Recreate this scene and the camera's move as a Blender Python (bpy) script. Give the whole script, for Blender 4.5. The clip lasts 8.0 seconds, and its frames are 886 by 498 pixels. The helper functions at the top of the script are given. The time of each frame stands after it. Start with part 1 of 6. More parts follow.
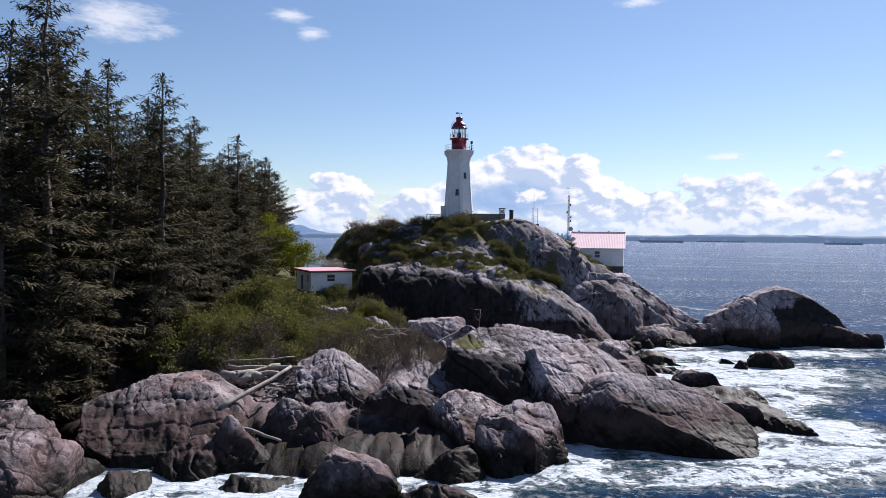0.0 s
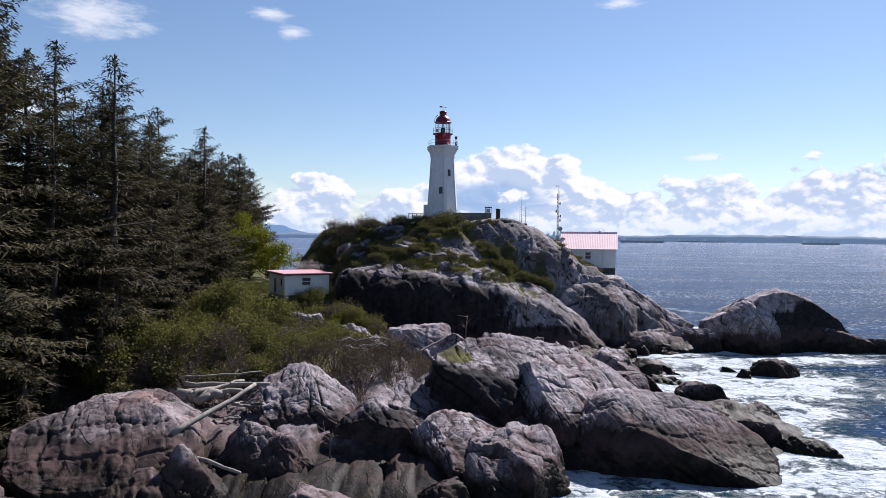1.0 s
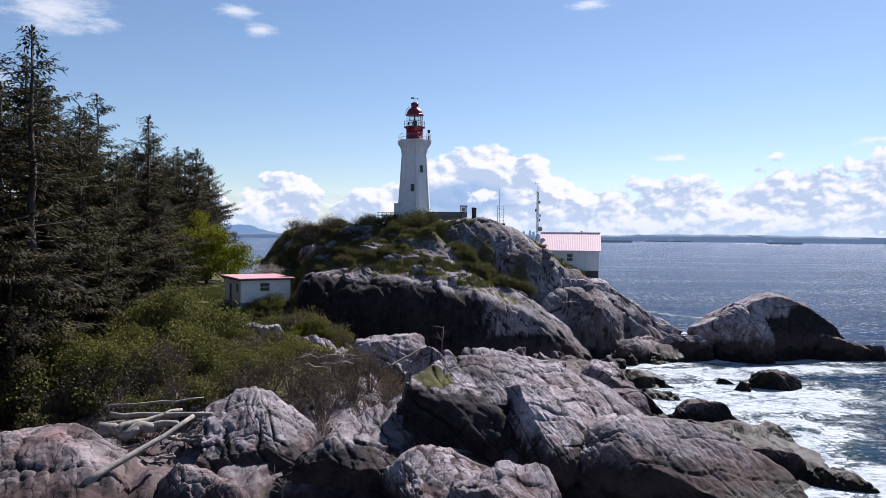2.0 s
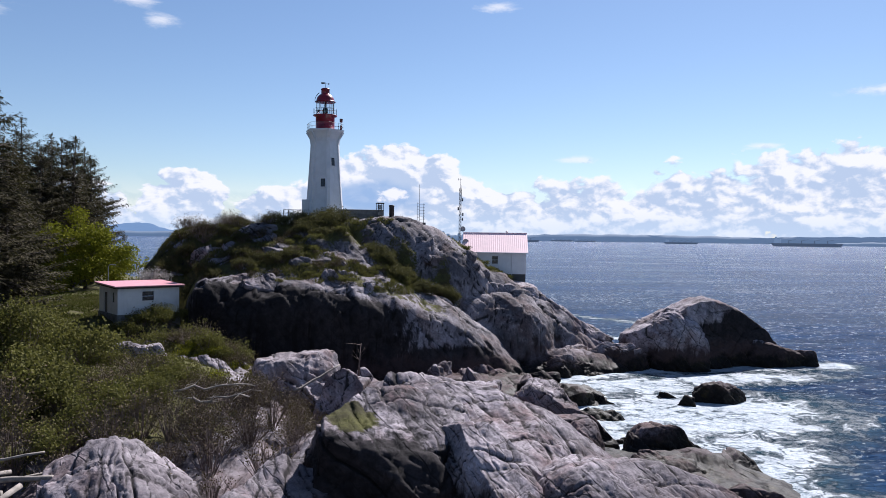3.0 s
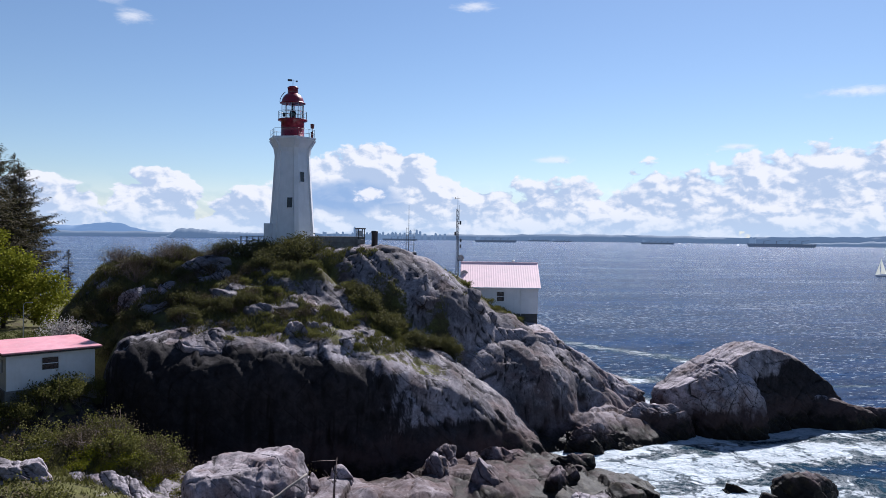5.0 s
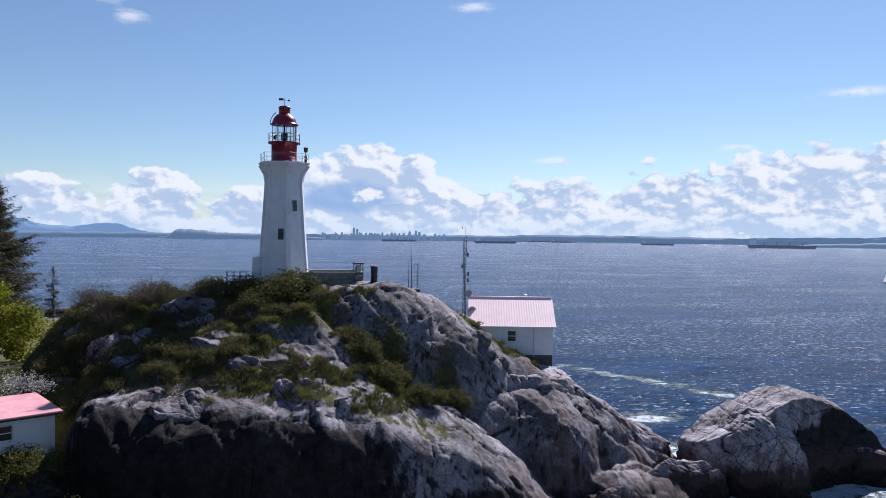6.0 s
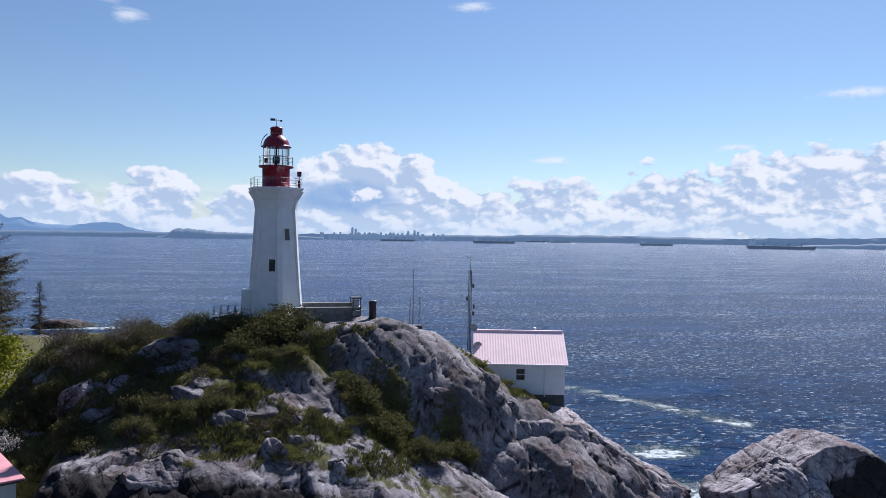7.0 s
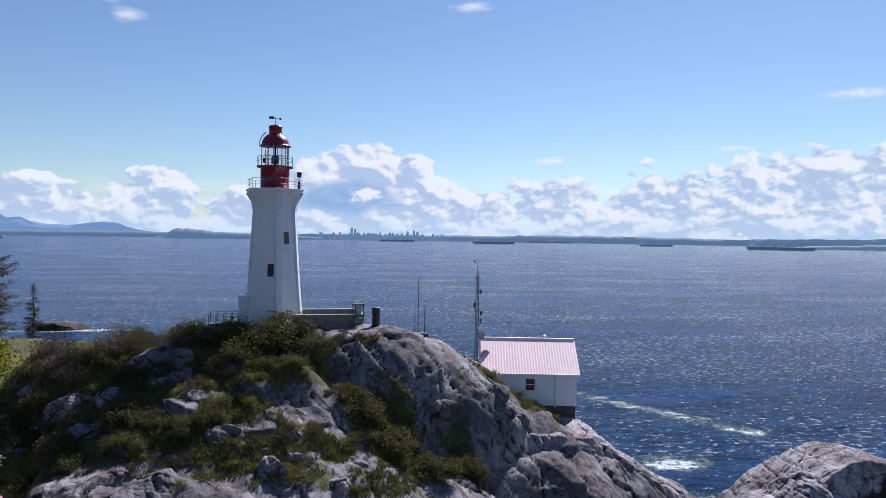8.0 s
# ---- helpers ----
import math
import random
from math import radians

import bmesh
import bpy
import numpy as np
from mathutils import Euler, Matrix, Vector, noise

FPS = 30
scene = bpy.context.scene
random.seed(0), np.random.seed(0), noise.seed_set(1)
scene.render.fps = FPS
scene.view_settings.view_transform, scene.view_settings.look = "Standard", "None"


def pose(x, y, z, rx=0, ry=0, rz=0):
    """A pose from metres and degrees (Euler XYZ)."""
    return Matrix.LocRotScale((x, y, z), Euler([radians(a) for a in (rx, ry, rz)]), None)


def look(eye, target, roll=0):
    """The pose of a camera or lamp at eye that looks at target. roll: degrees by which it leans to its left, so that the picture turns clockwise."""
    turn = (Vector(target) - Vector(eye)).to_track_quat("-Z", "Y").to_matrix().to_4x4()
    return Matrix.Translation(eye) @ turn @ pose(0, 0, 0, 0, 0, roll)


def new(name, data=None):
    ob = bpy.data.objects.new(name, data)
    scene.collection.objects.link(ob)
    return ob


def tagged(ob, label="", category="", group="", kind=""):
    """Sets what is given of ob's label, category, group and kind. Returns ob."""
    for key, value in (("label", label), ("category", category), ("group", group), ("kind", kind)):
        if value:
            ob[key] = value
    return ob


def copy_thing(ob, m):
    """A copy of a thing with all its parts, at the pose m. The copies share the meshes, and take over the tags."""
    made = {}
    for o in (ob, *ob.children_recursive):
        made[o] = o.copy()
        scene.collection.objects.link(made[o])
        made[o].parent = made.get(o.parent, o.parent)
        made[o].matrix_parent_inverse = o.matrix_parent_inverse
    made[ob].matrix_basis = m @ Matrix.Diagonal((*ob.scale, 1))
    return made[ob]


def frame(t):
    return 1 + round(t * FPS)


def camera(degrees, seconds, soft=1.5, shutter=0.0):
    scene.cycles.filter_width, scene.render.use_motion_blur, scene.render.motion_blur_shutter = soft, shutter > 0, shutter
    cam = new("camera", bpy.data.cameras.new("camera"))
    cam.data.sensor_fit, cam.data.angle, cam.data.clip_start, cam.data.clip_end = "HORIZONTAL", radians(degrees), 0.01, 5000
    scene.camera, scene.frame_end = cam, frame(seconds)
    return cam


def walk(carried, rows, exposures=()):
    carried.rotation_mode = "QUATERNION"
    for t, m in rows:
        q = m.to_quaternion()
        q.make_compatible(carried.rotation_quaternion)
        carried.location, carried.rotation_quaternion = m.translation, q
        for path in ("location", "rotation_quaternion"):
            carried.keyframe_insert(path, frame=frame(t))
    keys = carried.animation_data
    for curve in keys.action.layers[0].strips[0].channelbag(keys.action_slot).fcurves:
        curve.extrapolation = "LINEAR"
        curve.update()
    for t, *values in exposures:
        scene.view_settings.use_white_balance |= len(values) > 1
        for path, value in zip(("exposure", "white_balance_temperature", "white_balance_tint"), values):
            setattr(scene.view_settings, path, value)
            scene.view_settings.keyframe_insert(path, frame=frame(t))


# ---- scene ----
import functools

cam = camera(63.0, 8.0, soft=0.75)
PATH = [
    (0, (0.828, 4.227, 16.988), (0.811, 6.226, 16.952), 0.6),
    (0.5, (0.589, 7.521, 17.024), (0.592, 9.52, 16.987), 0.5),
    (1, (0.585, 11.054, 17.002), (0.618, 13.053, 16.967), 0.6),
    (2.5, (0.269, 24.599, 17.245), (0.489, 26.587, 17.21), 0.6),
    (3, (0.296, 29.959, 17.32), (0.66, 31.925, 17.286), 0.7),
    (3.5, (0.475, 35.286, 17.559), (0.9, 37.24, 17.525), 0.6),
    (4, (0.775, 40.25, 18.297), (1.202, 42.204, 18.264), 0.7),
    (4.5, (1.189, 44.833, 19.622), (1.616, 46.786, 19.587), 0.7),
    (6, (2.498, 56.867, 24.932), (2.928, 58.82, 24.897), 0.7),
    (6.5, (2.866, 59.884, 26.933), (3.298, 61.836, 26.896), 0.8),
    (7, (3.14, 62.519, 28.164), (3.574, 64.471, 28.127), 0.8),
    (7.5, (3.271, 64.378, 28.522), (3.705, 66.33, 28.484), 0.8),
    (8, (3.158, 65.82, 28.478), (3.594, 67.772, 28.442), 0.9),
]
walk(cam, [(t, look(eye, target, roll)) for t, eye, target, roll in PATH], exposures=[(0.0, 1.13, 6180, 16), (8.0, 0.92, 5800, 13)])

# ---- world and sun ----
SUN_AZ, SUN_EL = 38.0, 44.0          # degrees to the right of +y, and up
world = bpy.data.worlds.new("sky")
scene.world = world
world.use_nodes = True
wn = world.node_tree.nodes
sky = wn.new("ShaderNodeTexSky")
sky.sky_type, sky.sun_disc = "NISHITA", False
sky.sun_elevation, sky.sun_rotation = radians(SUN_EL), radians(SUN_AZ)
sky.altitude, sky.air_density, sky.dust_density, sky.ozone_density = 20, 1.0, 0.15, 2.6
wn["Background"].inputs[1].default_value = 0.05
world.node_tree.links.new(sky.outputs[0], wn["Background"].inputs[0])
sun = new("sun", bpy.data.lights.new("sun", "SUN"))
sun.data.energy, sun.data.angle, sun.data.color = 5.0, radians(0.53), (1.0, 0.95, 0.88)
_d = Vector((math.sin(radians(SUN_AZ)) * math.cos(radians(SUN_EL)), math.cos(radians(SUN_AZ)) * math.cos(radians(SUN_EL)), math.sin(radians(SUN_EL))))
sun.matrix_world = look(_d * 500 + Vector((0, 100, 0)), Vector((0, 100, 0)))


# ---- node shorthand ----
class Nodes:
    """Builds a material's node tree."""

    def __init__(self, name):
        self.mat = bpy.data.materials.new(name)
        self.mat.use_nodes = True
        self.t = self.mat.node_tree
        self.b = self.t.nodes["Principled BSDF"]
        self.out = self.t.nodes["Material Output"]

    def n(self, kind, **props):
        node = self.t.nodes.new("ShaderNode" + kind)
        for k, v in props.items():
            setattr(node, k, v)
        return node

    def put(self, value, socket):
        if hasattr(value, "links"):
            self.t.links.new(value, socket)
        elif value is not None:
            if hasattr(socket.default_value, "__len__") and len(socket.default_value) == 4 and len(value) == 3:
                value = (*value, 1)
            socket.default_value = value
        return self

    def math(self, op, a, b=None, c=None, clamp=False):
        node = self.n("Math", operation=op, use_clamp=clamp)
        for v, s in zip((a, b, c), node.inputs):
            self.put(v, s)
        return node.outputs[0]

    def mix(self, fac, a, b, blend="MIX"):
        node = self.n("Mix", data_type="RGBA", blend_type=blend, clamp_factor=True)
        self.put(fac, node.inputs[0]).put(a, node.inputs[6]).put(b, node.inputs[7])
        return node.outputs[2]

    def step(self, v, lo, hi, a=0.0, b=1.0):
        node = self.n("MapRange", interpolation_type="SMOOTHSTEP")
        for x, s in zip((v, lo, hi, a, b), node.inputs):
            self.put(x, s)
        return node.outputs[0]

    def place(self, scale=(1, 1, 1), turn=(0, 0, 0), kind="Position"):
        src = self.n("NewGeometry").outputs["Position"] if kind == "Position" else self.n("TexCoord").outputs["Object"]
        m = self.n("Mapping")
        m.inputs["Scale"].default_value = scale
        m.inputs["Rotation"].default_value = turn
        self.put(src, m.inputs["Vector"])
        return m.outputs[0]

    def noise(self, vec, scale, detail=4.0, rough=0.55, warp=0.0):
        node = self.n("TexNoise")
        self.put(vec, node.inputs["Vector"])
        node.inputs["Scale"].default_value, node.inputs["Detail"].default_value = scale, detail
        node.inputs["Roughness"].default_value, node.inputs["Distortion"].default_value = rough, warp
        return node.outputs[0]

    def cells(self, vec, scale, feature="DISTANCE_TO_EDGE"):
        node = self.n("TexVoronoi", feature=feature)
        self.put(vec, node.inputs["Vector"])
        node.inputs["Scale"].default_value = scale
        return node.outputs[0]

    def z(self):
        s = self.n("SeparateXYZ")
        self.put(self.n("NewGeometry").outputs["Position"], s.inputs[0])
        return s.outputs[2]

    def bump(self, height, strength=0.5, distance=0.1, normal=None):
        node = self.n("Bump")
        node.inputs["Strength"].default_value, node.inputs["Distance"].default_value = strength, distance
        self.put(height, node.inputs["Height"])
        if normal is not None:
            self.put(normal, node.inputs["Normal"])
        return node.outputs[0]

    def done(self, color=None, rough=None, normal=None, metal=None):
        for v, k in ((color, "Base Color"), (rough, "Roughness"), (normal, "Normal"), (metal, "Metallic")):
            if v is not None:
                self.put(v, self.b.inputs[k])
        return self.mat


def rock_material(name, light, dark, warm, ground=False, stain=0.38, green=((0.070, 0.059, 0.035), (0.105, 0.104, 0.036))):
    """Glaciated granite: grey with pale and rusty patches, joints, dark tide zone; on the ground also moss and soil."""
    k = Nodes(name)
    p = k.place()
    big = k.noise(p, 0.13, 4, 0.6)
    mid = k.noise(p, 1.1, 8, 0.74, 0.3)
    fine = k.noise(p, 5.5, 6, 0.75)
    c = k.mix(k.step(big, 0.38, 0.62), k.mix(0.65, light, dark), light)
    c = k.mix(k.math("MULTIPLY", k.step(k.noise(k.place((1, 1, 1), (0.4, 0.1, 0.2)), 0.3, 5, 0.62), 0.48, 0.66), 0.75), c, warm)
    c = k.mix(k.step(mid, 0.34, 0.62), k.mix(0.55, c, dark), c)
    lich = k.step(k.noise(k.place((1, 1, 1), (0.9, 0.3, 0.1)), 1.1, 7, 0.68), 0.54, 0.68)
    c = k.mix(k.math("MULTIPLY", lich, 0.38), c, (0.42, 0.395, 0.405))
    black = k.noise(k.place((1, 1, 0.45), (0.1, 0.2, 0.7)), 0.42, 7, 0.7, 0.5)
    c = k.mix(k.math("MULTIPLY", k.step(black, 0.52, 0.64), 0.5), c, (0.04, 0.037, 0.04))
    streak = k.noise(k.place((1.5, 1.5, 0.14)), 1.0, 5, 0.68, 0.4)
    c = k.mix(k.math("MULTIPLY", k.step(streak, 0.60 - 0.22 * stain, 0.76 - 0.20 * stain), stain), c, (0.035, 0.033, 0.036))
    c = k.mix(k.step(fine, 0.36, 0.56), k.mix(0.32, c, (0.02, 0.019, 0.022)), c)
    # black seep and wave-splash lichen in runs down the rock, plus painted-in shade
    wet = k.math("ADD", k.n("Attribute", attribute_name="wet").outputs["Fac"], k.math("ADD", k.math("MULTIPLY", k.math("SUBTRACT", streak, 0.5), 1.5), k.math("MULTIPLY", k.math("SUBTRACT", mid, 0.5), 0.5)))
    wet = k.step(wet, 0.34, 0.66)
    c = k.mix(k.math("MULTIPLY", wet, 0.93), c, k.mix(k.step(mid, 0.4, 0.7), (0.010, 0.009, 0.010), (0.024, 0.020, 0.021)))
    wob = k.n("TexNoise")
    wob.inputs["Scale"].default_value, wob.inputs["Detail"].default_value = 0.45, 5.0
    k.put(p, wob.inputs["Vector"])
    warp = k.n("VectorMath", operation="MULTIPLY_ADD")
    k.put(wob.outputs["Color"], warp.inputs[0]).put(k.place((0.42, 0.16, 0.34), (0.3, 0.25, 0.6)), warp.inputs[2])
    warp.inputs[1].default_value = (0.75, 0.75, 0.75)
    seen = k.step(k.noise(p, 0.35, 3), 0.40, 0.56)
    sheets = 0.0
    crack = k.math("MAXIMUM", k.step(k.cells(warp.outputs[0], 1.0), 0.003, 0.026), k.math("ADD", k.math("MULTIPLY", seen, 0.4), 0.6))
    for turn, wide, gate in (((0.15, 0.84, 0.1), 0.42, 0.6), ((0.2, -0.75, 0.75), 0.20, 0.4), ((0.1, 0.3, -0.75), 0.12, 0.3)):
        band = k.n("TexWave", wave_type="BANDS", bands_direction="X", wave_profile="SAW")
        band.inputs["Scale"].default_value, band.inputs["Distortion"].default_value = wide, 2.6
        band.inputs["Detail"].default_value, band.inputs["Detail Scale"].default_value = 4.0, 0.9
        k.put(k.place((1, 1, 1), turn), band.inputs["Vector"])
        crack = k.math("MINIMUM", crack, k.math("MAXIMUM", k.step(band.outputs["Fac"], 0.0, 0.22 * wide + 0.01), k.step(k.noise(k.place((1, 1, 1), turn), gate, 4), 0.34, 0.50)))
        sheets = k.math("ADD", sheets, k.math("MULTIPLY", band.outputs["Fac"], 0.05 / wide))
    c = k.mix(crack, k.mix(0.7, c, (0.008, 0.007, 0.007)), c)
    c = k.mix(k.math("MULTIPLY", k.step(k.n("Attribute", attribute_name="joint").outputs["Fac"], 0.25, 0.75), 0.85), c, (0.010, 0.009, 0.009))
    z = k.math("ADD", k.z(), k.math("MULTIPLY", k.math("SUBTRACT", k.noise(p, 0.5, 7, 0.7), 0.5), 6.0))
    c = k.mix(k.step(z, 1.6, 4.4), k.mix(0.65, c, (0.085, 0.053, 0.05)), c)
    tide = k.step(z, 0.9, 2.6)
    c = k.mix(tide, k.mix(k.step(mid, 0.5, 0.68), (0.008, 0.0065, 0.006), (0.030, 0.023, 0.010)), c)
    rough = k.math("ADD", k.math("MULTIPLY", tide, 0.35), 0.55)
    k.b.inputs["Specular IOR Level"].default_value = 0.12
    h = k.math("ADD", k.math("MULTIPLY", mid, 0.5), k.math("MULTIPLY", fine, 0.2))
    h = k.math("ADD", h, k.math("ADD", k.math("MULTIPLY", crack, 0.4), sheets))
    if ground:
        at = k.n("Attribute", attribute_name="veg").outputs["Fac"]
        veg = k.math("ADD", at, k.math("MULTIPLY", k.math("SUBTRACT", k.noise(p, 0.8, 6, 0.7), 0.5), 1.3))
        grass = k.mix(k.step(k.noise(p, 0.45, 5, 0.65), 0.38, 0.62), green[0], green[1])
        grass = k.mix(k.step(fine, 0.35, 0.7), k.mix(0.5, grass, (0.02, 0.02, 0.01)), grass)
        m = k.step(veg, 0.42, 0.58)
        c, rough = k.mix(m, c, grass), k.math("ADD", rough, k.math("MULTIPLY", m, 0.1), clamp=True)
    rough2 = k.noise(k.place((1, 0.6, 1.4), (0.3, 0.2, 0.5)), 2.4, 6, 0.7, 0.5)
    return k.done(c, rough, k.bump(h, 1.0, 0.14, k.bump(rough2, 0.7, 0.09)))


def plain_material(name, color, rough=0.5, metal=0.0, vary=0.12, scale=3.0, grain=0.02, dirt=None, dirt_amount=0.0):
    """Painted or bare surface with a slight mottling, grain and, if given, dirt runs."""
    k = Nodes(name)
    p = k.place()
    mot = k.noise(p, scale, 5, 0.6)
    c = k.mix(k.step(mot, 0.3, 0.7), tuple(v * (1 - vary) for v in color), tuple(min(1, v * (1 + vary)) for v in color))
    if dirt:
        run = k.noise(k.place((2.2, 2.2, 0.18)), 1.0, 5, 0.7)
        c = k.mix(k.math("MULTIPLY", k.step(run, 0.5, 0.75), dirt_amount), c, dirt)
    return k.done(c, k.math("ADD", k.math("MULTIPLY", mot, 0.2), rough - 0.1), k.bump(k.noise(p, 25, 4), 0.3, grain), metal)


def leaf_material(name, a, b, rough=0.6, through_=0.13):
    """Foliage: colour varies from leaf to leaf and from plant to plant, and light passes through a little."""
    k = Nodes(name)
    info = k.n("ObjectInfo").outputs["Random"]
    isle = k.n("NewGeometry").outputs["Random Per Island"]
    c = k.mix(k.math("ADD", k.math("MULTIPLY", isle, 0.75), k.math("MULTIPLY", info, 0.3)), a, b)
    k.done(c, rough)
    k.b.inputs["Specular IOR Level"].default_value = 0.06
    tr = k.n("BsdfTranslucent")
    k.put(k.mix(0.2, c, (0.22, 0.24, 0.03)), tr.inputs[0])
    ms = k.n("MixShader")
    ms.inputs[0].default_value = through_
    k.put(k.b.outputs[0], ms.inputs[1]).put(tr.outputs[0], ms.inputs[2]).put(ms.outputs[0], k.out.inputs[0])
    return k.mat


ROCK = rock_material("granite", (0.43, 0.383, 0.414), (0.047, 0.040, 0.045), (0.17, 0.107, 0.104))
MOSSY = rock_material("granite_with_bright_moss", (0.43, 0.383, 0.414), (0.047, 0.040, 0.045), (0.17, 0.107, 0.104), True, 0.72, ((0.055, 0.050, 0.028), (0.092, 0.090, 0.032)))
GROUND = rock_material("granite_with_moss", (0.315, 0.286, 0.312), (0.035, 0.031, 0.035), (0.135, 0.092, 0.088), True, 0.42)
PINK_ROCK = rock_material("brownish_pink_granite", (0.27, 0.228, 0.238), (0.042, 0.032, 0.035), (0.17, 0.095, 0.088))
WHITE = plain_material("white_paint", (0.64, 0.645, 0.655), 0.5, 0, 0.05, 1.2, 0.01, (0.35, 0.33, 0.29), 0.18)
RED = plain_material("red_paint", (0.17, 0.004, 0.018), 0.3, 0, 0.1, 2.0, 0.006)
DARK = plain_material("dark_glass_black", (0.012, 0.013, 0.016), 0.12, 0, 0.1)
IRON = plain_material("dark_iron", (0.045, 0.045, 0.05), 0.5, 0.5, 0.3)
GALV = plain_material("galvanised_steel", (0.3, 0.31, 0.32), 0.45, 0.7, 0.2)
CONCRETE = plain_material("weathered_concrete", (0.17, 0.165, 0.155), 0.85, 0, 0.3, 1.5, 0.05, (0.08, 0.08, 0.075), 0.7)
PLINTH = plain_material("dark_foundation", (0.06, 0.06, 0.06), 0.9, 0, 0.3, 1.5, 0.05)
ROOF_PINK = plain_material("red_roofing_sheet", (0.52, 0.23, 0.26), 0.42, 0, 0.1, 0.8, 0.01, (0.6, 0.5, 0.47), 0.5)
ROOF_RIB = plain_material("pale_red_ribbed_metal", (0.80, 0.56, 0.58), 0.65, 0.0, 0.08, 0.6, 0.006, (0.5, 0.42, 0.4), 0.4)
DRIFT = plain_material("bleached_driftwood", (0.21, 0.185, 0.165), 0.85, 0, 0.3, 3, 0.04, (0.12, 0.1, 0.08), 0.6)
BARK = plain_material("conifer_bark", (0.055, 0.042, 0.034), 0.9, 0, 0.4, 4, 0.06)
TWIG = plain_material("grey_brown_twigs", (0.12, 0.09, 0.08), 0.9, 0, 0.4, 4, 0.02)
NEEDLE = leaf_material("conifer_needles", (0.022, 0.020, 0.0145), (0.066, 0.057, 0.033), 0.8, 0.10)
LEAF_DARK = leaf_material("dark_evergreen_leaves", (0.044, 0.042, 0.022), (0.110, 0.100, 0.044), 0.85, 0.18)
LEAF_GREEN = leaf_material("fresh_green_leaves", (0.048, 0.050, 0.017), (0.135, 0.128, 0.042), 0.85, 0.24)
LEAF_LIME = leaf_material("yellow_green_leaves", (0.095, 0.108, 0.008), (0.19, 0.185, 0.016), 0.8, 0.22)
LEAF_BROWN = leaf_material("dry_brown_leaves", (0.046, 0.034, 0.024), (0.098, 0.075, 0.048), 0.8)
BLOSSOM = leaf_material("pale_blossom", (0.36, 0.336, 0.32), (0.56, 0.528, 0.496))
LAWN = leaf_material("lawn_grass", (0.03, 0.04, 0.008), (0.075, 0.09, 0.014), 0.8)
GRASS = leaf_material("grass_blades", (0.050, 0.048, 0.020), (0.125, 0.118, 0.044), 0.85, 0.2)
kg = Nodes("lantern_glass")
kg.b.inputs["Transmission Weight"].default_value, kg.b.inputs["Roughness"].default_value, kg.b.inputs["IOR"].default_value = 1.0, 0.02, 1.05
GLASS = kg.mat


# ---- building blocks ----
def part(name, bm, material, parent=None, label="", smooth=False):
    """Links a bmesh as one mesh object, under a thing or a part if given."""
    me = bpy.data.meshes.new(name)
    if smooth:
        for f in bm.faces:
            f.smooth = True
    bm.to_mesh(me)
    bm.free()
    me.materials.append(material)
    ob = new(name, me)
    ob.parent = parent
    return tagged(ob, label)


def mesh_part(name, verts, faces, material, parent=None, label="", smooth=True):
    me = bpy.data.meshes.new(name)
    me.from_pydata([tuple(v) for v in verts], [], [tuple(f) for f in faces])
    me.materials.append(material)
    me.polygons.foreach_set("use_smooth", [smooth] * len(me.polygons))
    me.update()
    ob = new(name, me)
    ob.parent = parent
    return tagged(ob, label)


def thing(name, m, label, category, group="", kind=""):
    ob = new(name)
    ob.matrix_basis = m
    ob.empty_display_size = 0.2
    return tagged(ob, label, category, group, kind)


def box(bm, lo, hi, bevel=0.0, m=None):
    r = bmesh.ops.create_cube(bm, size=1)
    s = [hi[i] - lo[i] for i in range(3)]
    c = [(hi[i] + lo[i]) / 2 for i in range(3)]
    bmesh.ops.transform(bm, matrix=Matrix.Translation(c) @ Matrix.Diagonal((*s, 1)), verts=r["verts"])
    if bevel:
        es = list({e for v in r["verts"] for e in v.link_edges})
        r2 = bmesh.ops.bevel(bm, geom=es, offset=bevel, segments=1, affect="EDGES")
        vs = list({v for f in r2["faces"] for v in f.verts} | {v for v in r["verts"] if v.is_valid})
    else:
        vs = r["verts"]
    if m is not None:
        bmesh.ops.transform(bm, matrix=m, verts=[v for v in vs if v.is_valid])
    return bm


def rod(bm, a, b, r0, r1=None, n=8):
    a, b = Vector(a), Vector(b)
    r = bmesh.ops.create_cone(bm, cap_ends=True, segments=n, radius1=r0, radius2=r0 if r1 is None else r1, depth=(b - a).length)
    turn = (b - a).to_track_quat("Z", "Y").to_matrix().to_4x4()
    bmesh.ops.transform(bm, matrix=Matrix.Translation((a + b) / 2) @ turn, verts=r["verts"])
    return bm


def lathe(bm, profile, n=32, turn=0.0, cap=True):
    """A body of revolution (or a prism of n sides) from (radius, z) pairs."""
    rings = []
    for r, z in profile:
        rings.append([bm.verts.new((r * math.cos(turn + 2 * math.pi * i / n), r * math.sin(turn + 2 * math.pi * i / n), z)) for i in range(n)])
    for lo, hi in zip(rings, rings[1:]):
        for i in range(n):
            bm.faces.new((lo[i], lo[(i + 1) % n], hi[(i + 1) % n], hi[i]))
    if cap:
        bm.faces.new(rings[-1])
        bm.faces.new(rings[0][::-1])
    return bm


